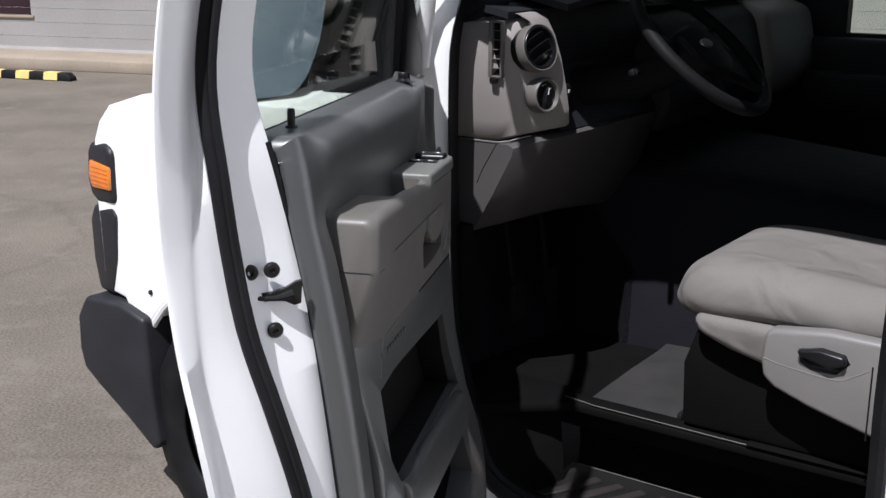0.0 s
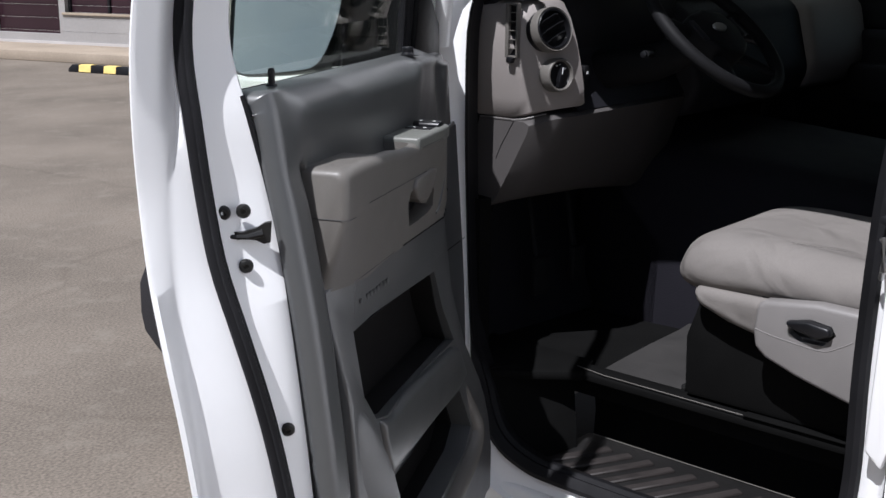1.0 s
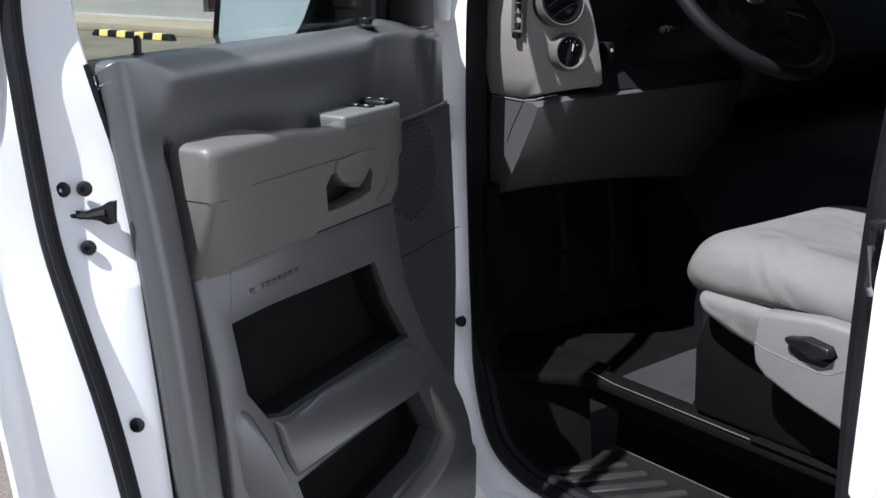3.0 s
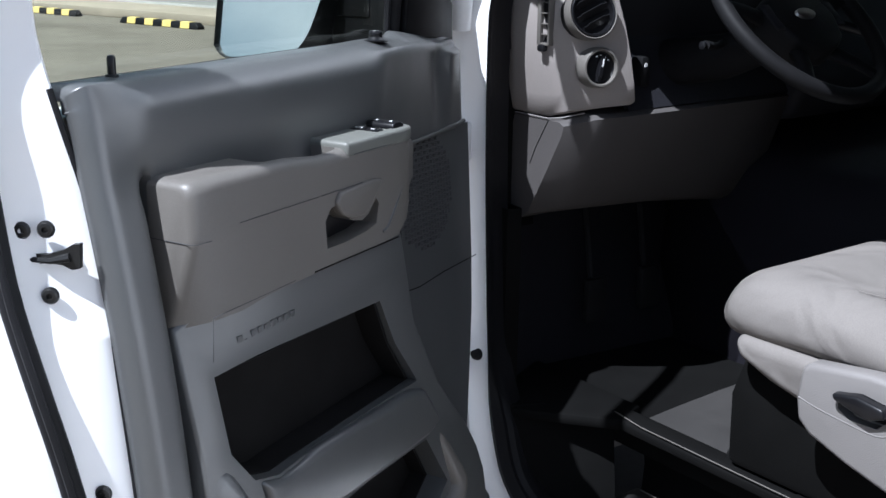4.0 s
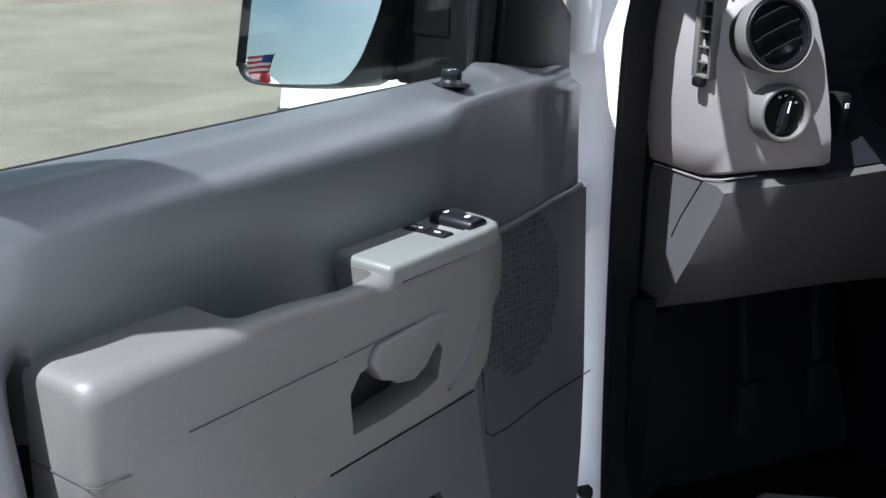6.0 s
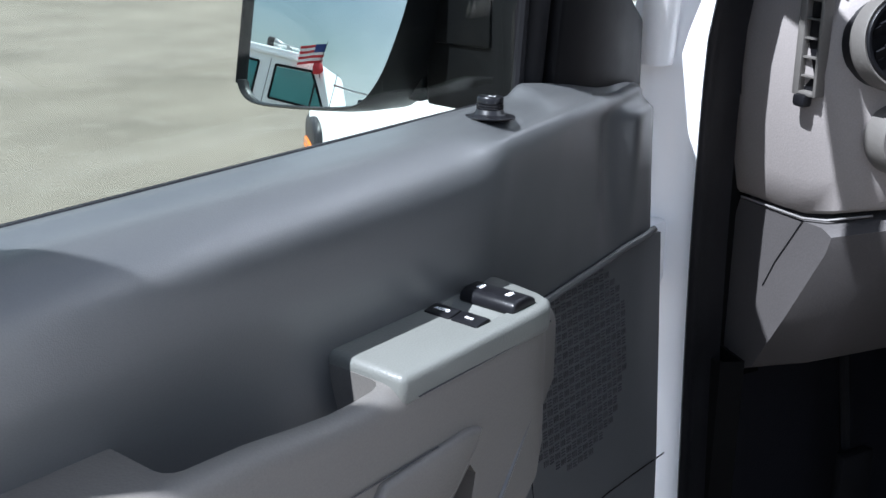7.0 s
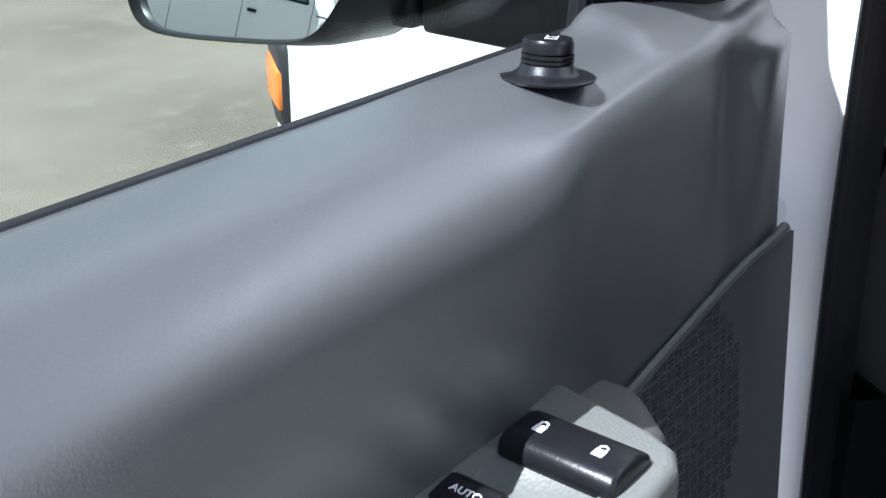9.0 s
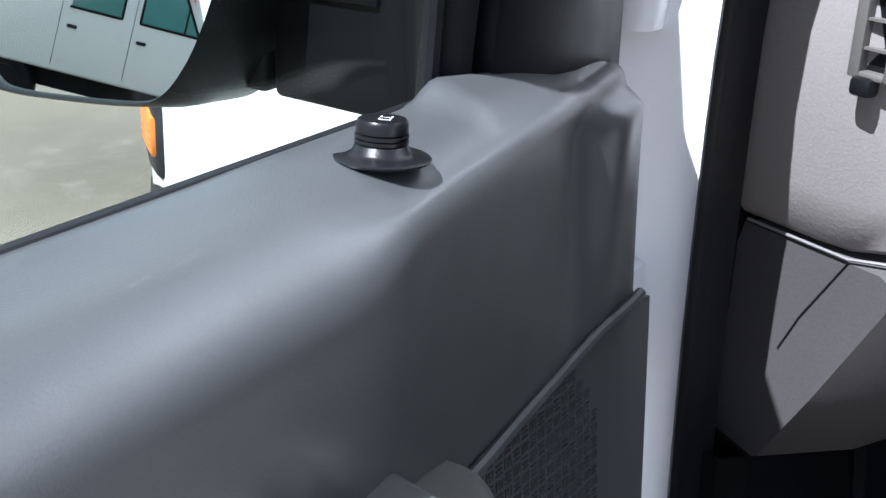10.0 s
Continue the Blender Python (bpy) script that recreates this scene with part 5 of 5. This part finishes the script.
mbase = part("mirror_base", soft(prism(BASE, 0, -0.130, 0.04), 0.005, 3, 30), M_housing, door, "black plastic mirror base")
part("base_panel", soft(prism([(0.165, 1.452), (0.238, 1.452), (0.225, 1.60), (0.165, 1.60)], 0, -0.134, -0.12), 0.004, 2), M_housing, mbase)
part("base_neck", soft(prism([(0.256, 1.386), (0.30, 1.386), (0.34, 1.395), (0.34, 1.60), (0.250, 1.60)], 0, -0.132, -0.02), 0.005, 3), M_housing, mbase)

# hinges between door and front post
for z in (0.75, 1.2):
    part("hinge", soft(box(0.02, 0.10, 0.075, 0.105, z - 0.04, z + 0.04), 0.008), M_white, door)

# ---- surroundings ----
# building across the yard, along a line that slowly nears the van's axis
BW = VAN @ pose(8.7, 12.5, 0, 0, 0, 17.5)      # y along the wall
bld = thing("building", BW, "low white painted block building with dark windows and door", "building")
wall = part("wall", box(0, 0.3, -14, 30, 0.15, 3.6), M_wall, bld)
carve(wall, [box(-0.2, 0.5, 0.75, 2.3, 0.64, 1.9), box(-0.2, 0.5, 2.42, 3.75, 0.3, 2.3)])
win = part("window", box(0.12, 0.16, 0.75, 2.3, 0.64, 1.9), M_dkwin, bld, "dark maroon-tinted window")
part("window_sill", box(-0.03, 0.1, 0.70, 2.35, 0.60, 0.64, 0.008), M_concrete, win)
for y in (0.75, 1.5, 2.26):
    part("window_frame", box(0.08, 0.18, y, y + 0.04, 0.64, 1.9), M_black, win)
part("door", box(0.12, 0.17, 2.42, 3.75, 0.3, 2.3), M_dkwin, bld, "dark glazed entrance door")
for k in range(17):
    part("wall_course", box(-0.004, 0.0, -14, 30, 0.35 + k * 0.2, 0.352 + k * 0.2), M_joint, wall)
part("wall_foot", box(-0.02, 0.0, -14, 30, 0.15, 0.19), M_joint, bld)
part("roof", box(-0.6, 8, -14.4, 30.4, 3.6, 3.8, 0.03), M_wall, bld)
part("back_wall", box(7.5, 7.8, -14, 30, 0, 3.6), M_wall, bld)
walkw = thing("walkway", BW, "tan concrete walkway along the building", "walkway", kind="structure")
part("slab", box(-1.15, 0.0, -14, 30, 0.0, 0.15, 0.015), M_concrete, walkw)


def wheel_stop():
    t = thing("wheel_stop", pose(0, 0, 0), "black rubber wheel stop with yellow patches", "wheel stop", "wheel stops")
    part("block", soft(loft([[(-0.075, y, 0.0), (-0.06, y, 0.10 * h), (0.06, y, 0.10 * h), (0.075, y, 0.0)] for y, h in ((-0.92, 0.45), (-0.86, 1.0), (0.86, 1.0), (0.92, 0.45))], closed=True), 0.012, 2), M_rubber, t)
    for y in (-0.63, -0.21, 0.21, 0.63):
        part("yellow_patch", loft([[(-0.079, yy, 0.012), (-0.064, yy, 0.100), (-0.05, yy, 0.1035), (0.05, yy, 0.1035), (0.064, yy, 0.100)] for yy in (y - 0.1, y + 0.1)], thick=(0.004, 0, -0.003)), M_yellow, t)
    return t


ws = wheel_stop()
STOPS = ((6.85, 11.45), (6.0, 15.4), (5.3, 18.6))
ws.matrix_world = VAN @ pose(*STOPS[0], 0, 0, 0, 16)
for x, y in STOPS[1:]:
    copy_thing(ws, VAN @ pose(x, y, 0, 0, 0, 16))
# bench frame by the wall
bench = thing("bench", BW @ pose(-0.6, 9.2, 0.15), "dark metal slatted bench by the wall", "bench")
for k in range(5):
    part("slat", box(-0.2 + k * 0.09, -0.14 + k * 0.09, -0.9, 0.9, 0.40, 0.43, 0.004), M_black, bench)
for y in (-0.8, 0.8):
    for x in (-0.18, 0.18):
        part("leg", box(x - 0.02, x + 0.02, y - 0.02, y + 0.02, 0, 0.40), M_black, bench)

# white truck parked across the yard, seen only in the outside mirror
TR = Matrix.Translation((-12.1, 15.5, 0)) @ Matrix.Rotation(radians(228.6), 4, "Z")   # x forward, side facing the van at y = 0
truck = thing("truck", TR, "tall white truck with crew cab, chrome horns and a small flag", "truck")
cab = part("cab", soft(prism([(-3.6, 0.9), (-3.6, 2.86), (-0.5, 2.9), (-0.12, 2.78), (0.22, 1.98), (0.3, 1.9), (0.3, 0.9)], 1, -2.3, 0.0), 0.05, 3), M_white, truck)
part("door_window", prism([(-0.91, 2.03), (-0.91, 2.57), (-0.3, 2.61), (-0.17, 2.49), (0.04, 2.03)], 1, 0.004, 0.01), M_teal, cab)
part("rear_window", soft(box(-2.09, -1.26, 0.004, 0.01, 2.03, 2.57), 0.002), M_teal, cab)
for p, q in (((-0.93, 2.01), (0.07, 2.01)), ((-0.93, 2.01), (-0.93, 2.6)), ((-0.93, 2.6), (-0.28, 2.64)), ((-0.28, 2.64), (0.07, 2.01)), ((-2.11, 2.01), (-1.24, 2.01)), ((-1.24, 2.01), (-1.24, 2.59)), ((-2.11, 2.59), (-1.24, 2.59))):
    part("window_rubber", tube([(p[0], 0.008, p[1]), (q[0], 0.008, q[1])], 0.022, 8), M_rubber, cab)
part("window_bar", box(-0.2, -0.165, 0.0, 0.014, 2.02, 2.5), M_black, cab)
for x0, x1 in ((-1.04, -1.03), (-2.25, -2.24), (0.16, 0.17)):
    part("door_gap", box(x0, x1, -0.01, 0.004, 1.0, 2.7), M_rubber, cab)
for x in (-0.93, -2.1):
    part("door_handle", soft(box(x, x + 0.16, 0.0, 0.04, 1.66, 1.72), 0.01), M_black, cab)
part("roof_gutter", box(-3.6, -0.45, 0.0, 0.05, 2.74, 2.80, 0.01), M_white, cab)
part("hood", soft(prism([(0.3, 0.9), (0.3, 1.85), (1.9, 1.7), (2.1, 1.5), (2.1, 0.8)], 1, -2.1, -0.2), 0.08, 3), M_white, truck)
part("fender", soft(prism([(0.35, 0.6), (0.5, 1.3), (1.0, 1.45), (1.6, 1.35), (1.9, 0.8), (1.9, 0.6)], 1, -0.5, 0.02), 0.06, 3), M_white, truck)
for x in (1.1, -3.0):
    w = part("wheel", lathe([(0.0, 0.12), (0.28, 0.1), (0.3, 0.14), (0.3, -0.14), (0.0, -0.14)], 28, pose(x, -0.2, 0.52, -90, 0, 0)), M_steel, truck)
    part("tyre", lathe([(0.29, 0.13), (0.36, 0.16), (0.48, 0.15), (0.52, 0.1), (0.52, -0.1), (0.48, -0.15), (0.29, -0.13), (0.29, 0.13)], 40, pose(x, -0.2, 0.52, -90, 0, 0)), M_rubber, w)
part("chassis", box(-6.5, 1.9, -1.9, -0.4, 0.6, 0.95), M_rubber, truck)
part("rear_body", soft(box(-7.2, -3.75, -2.35, 0.02, 0.95, 3.0), 0.05, 2), M_white, truck)
arm_t = part("mirror_arm", tube(spline([(0.15, 0.02, 2.5), (0.55, 0.35, 2.46), (0.85, 0.5, 2.45), (0.95, 0.55, 2.38), (0.95, 0.55, 1.85), (0.25, 0.02, 1.85)], 5), 0.018, 8), M_steel, truck)
part("mirror_head", soft(box(0.72, 0.86, 0.38, 0.62, 1.9, 2.34), 0.03, 3), M_black, truck)
for y in (-0.35, -0.6):
    horn = part("air_horn", lathe([(0.0, 0.0), (0.07, 0.0), (0.075, 0.06), (0.02, 0.14), (0.018, 0.55), (0.05, 0.68), (0.09, 0.76), (0.0, 0.72)], 18, pose(-1.15, y, 3.0, 0, 90, 0)), M_steel, truck)
    part("horn_drum", lathe([(0.0, 0.0), (0.085, 0.0), (0.085, 0.12), (0.0, 0.12)], 18, pose(-1.25, y, 3.0, 0, 90, 0)), M_black, truck)
    part("horn_foot", box(-0.9, -0.86, y - 0.02, y + 0.02, 2.86, 3.0), M_steel, truck)
flag = part("flag_pole", tube([(0.05, 0.08, 2.45), (0.0, 0.12, 2.75), (0.05, 0.14, 3.1)], 0.008, 8), M_black, truck)


def cloth(x0, x1, z0, z1, mat, name):
    rows = [[(0.03 - x, 0.13 + 0.03 * math.sin(18 * x + 6 * z), z - 0.35 * x) for z in np.linspace(z0, z1, 4)] for x in np.linspace(x0, x1, 12)]
    part(name, loft(rows, thick=(0, 0.003, 0)), mat, flag)


for k in range(7):
    cloth(0.17 if k > 3 else 0.0, 0.42, 2.72 + k * 0.048, 2.768 + k * 0.048, M_red if k % 2 == 0 else M_mark, "stripe")
cloth(0.0, 0.17, 2.912, 3.056, M_blue, "canton")
bunch = lathe([(0.0, -0.10), (0.07, -0.08), (0.10, 0.0), (0.06, 0.08), (0.0, 0.1)], 12, pose(-0.02, 0.12, 2.6))
for v in bunch.verts:
    v.co += Vector((noise.noise(v.co * 14), noise.noise(v.co * 14 + Vector((5, 0, 0))), noise.noise(v.co * 14 + Vector((0, 5, 0))))) * 0.05
part("ribbon", bunch, M_red, flag)

# white pickup parked far off, beyond the passenger's window
PK = VAN @ pose(27.5, 7.2, 0, 0, 0, 62)       # x forward
pickup = thing("pickup", PK, "white pickup parked at the far side of the yard", "car")
part("body", soft(prism([(-2.6, 0.5), (-2.6, 1.15), (-0.6, 1.15), (-0.4, 1.18), (1.2, 1.12), (2.35, 1.0), (2.5, 0.8), (2.5, 0.5)], 1, -0.92, 0.92), 0.06, 3), M_white, pickup)
part("cabin", soft(prism([(-0.75, 1.12), (-0.6, 1.75), (-0.3, 1.82), (0.55, 1.8), (1.2, 1.12)], 1, -0.8, 0.8), 0.06, 3), M_white, pickup)
for y0, y1 in ((-0.815, -0.805), (0.805, 0.815)):
    part("side_window", prism([(-0.5, 1.2), (-0.42, 1.68), (0.5, 1.68), (0.95, 1.2)], 1, y0, y1), M_dkwin, pickup)
part("windscreen", loft([[(1.18, y, 1.18), (0.66, y, 1.74)] for y in (-0.68, 0.0, 0.68)], thick=(0.02, 0, 0.02)), M_dkwin, pickup)
part("rear_window", loft([[(-0.78, y, 1.22), (-0.66, y, 1.68)] for y in (-0.66, 0.0, 0.66)], thick=(-0.02, 0, 0)), M_dkwin, pickup)
part("front_bumper", soft(box(2.42, 2.6, -0.9, 0.9, 0.42, 0.66), 0.04, 3), M_steel, pickup)
part("rear_bumper", soft(box(-2.72, -2.56, -0.9, 0.9, 0.42, 0.62), 0.04, 3), M_steel, pickup)
for x in (-1.6, 1.6):
    for y, a in ((-0.78, 90), (0.78, -90)):
        w = part("wheel", lathe([(0.0, 0.1), (0.2, 0.08), (0.22, 0.11), (0.22, -0.1), (0.0, -0.1)], 24, pose(x, y, 0.38, a, 0, 0)), M_steel, pickup)
        part("tyre", lathe([(0.21, 0.11), (0.3, 0.13), (0.36, 0.11), (0.38, 0.05), (0.38, -0.06), (0.35, -0.11), (0.21, -0.1), (0.21, 0.11)], 32, pose(x, y, 0.38, a, 0, 0)), M_rubber, w)
flag.matrix_local = pose(-0.16, 0, 0.10)
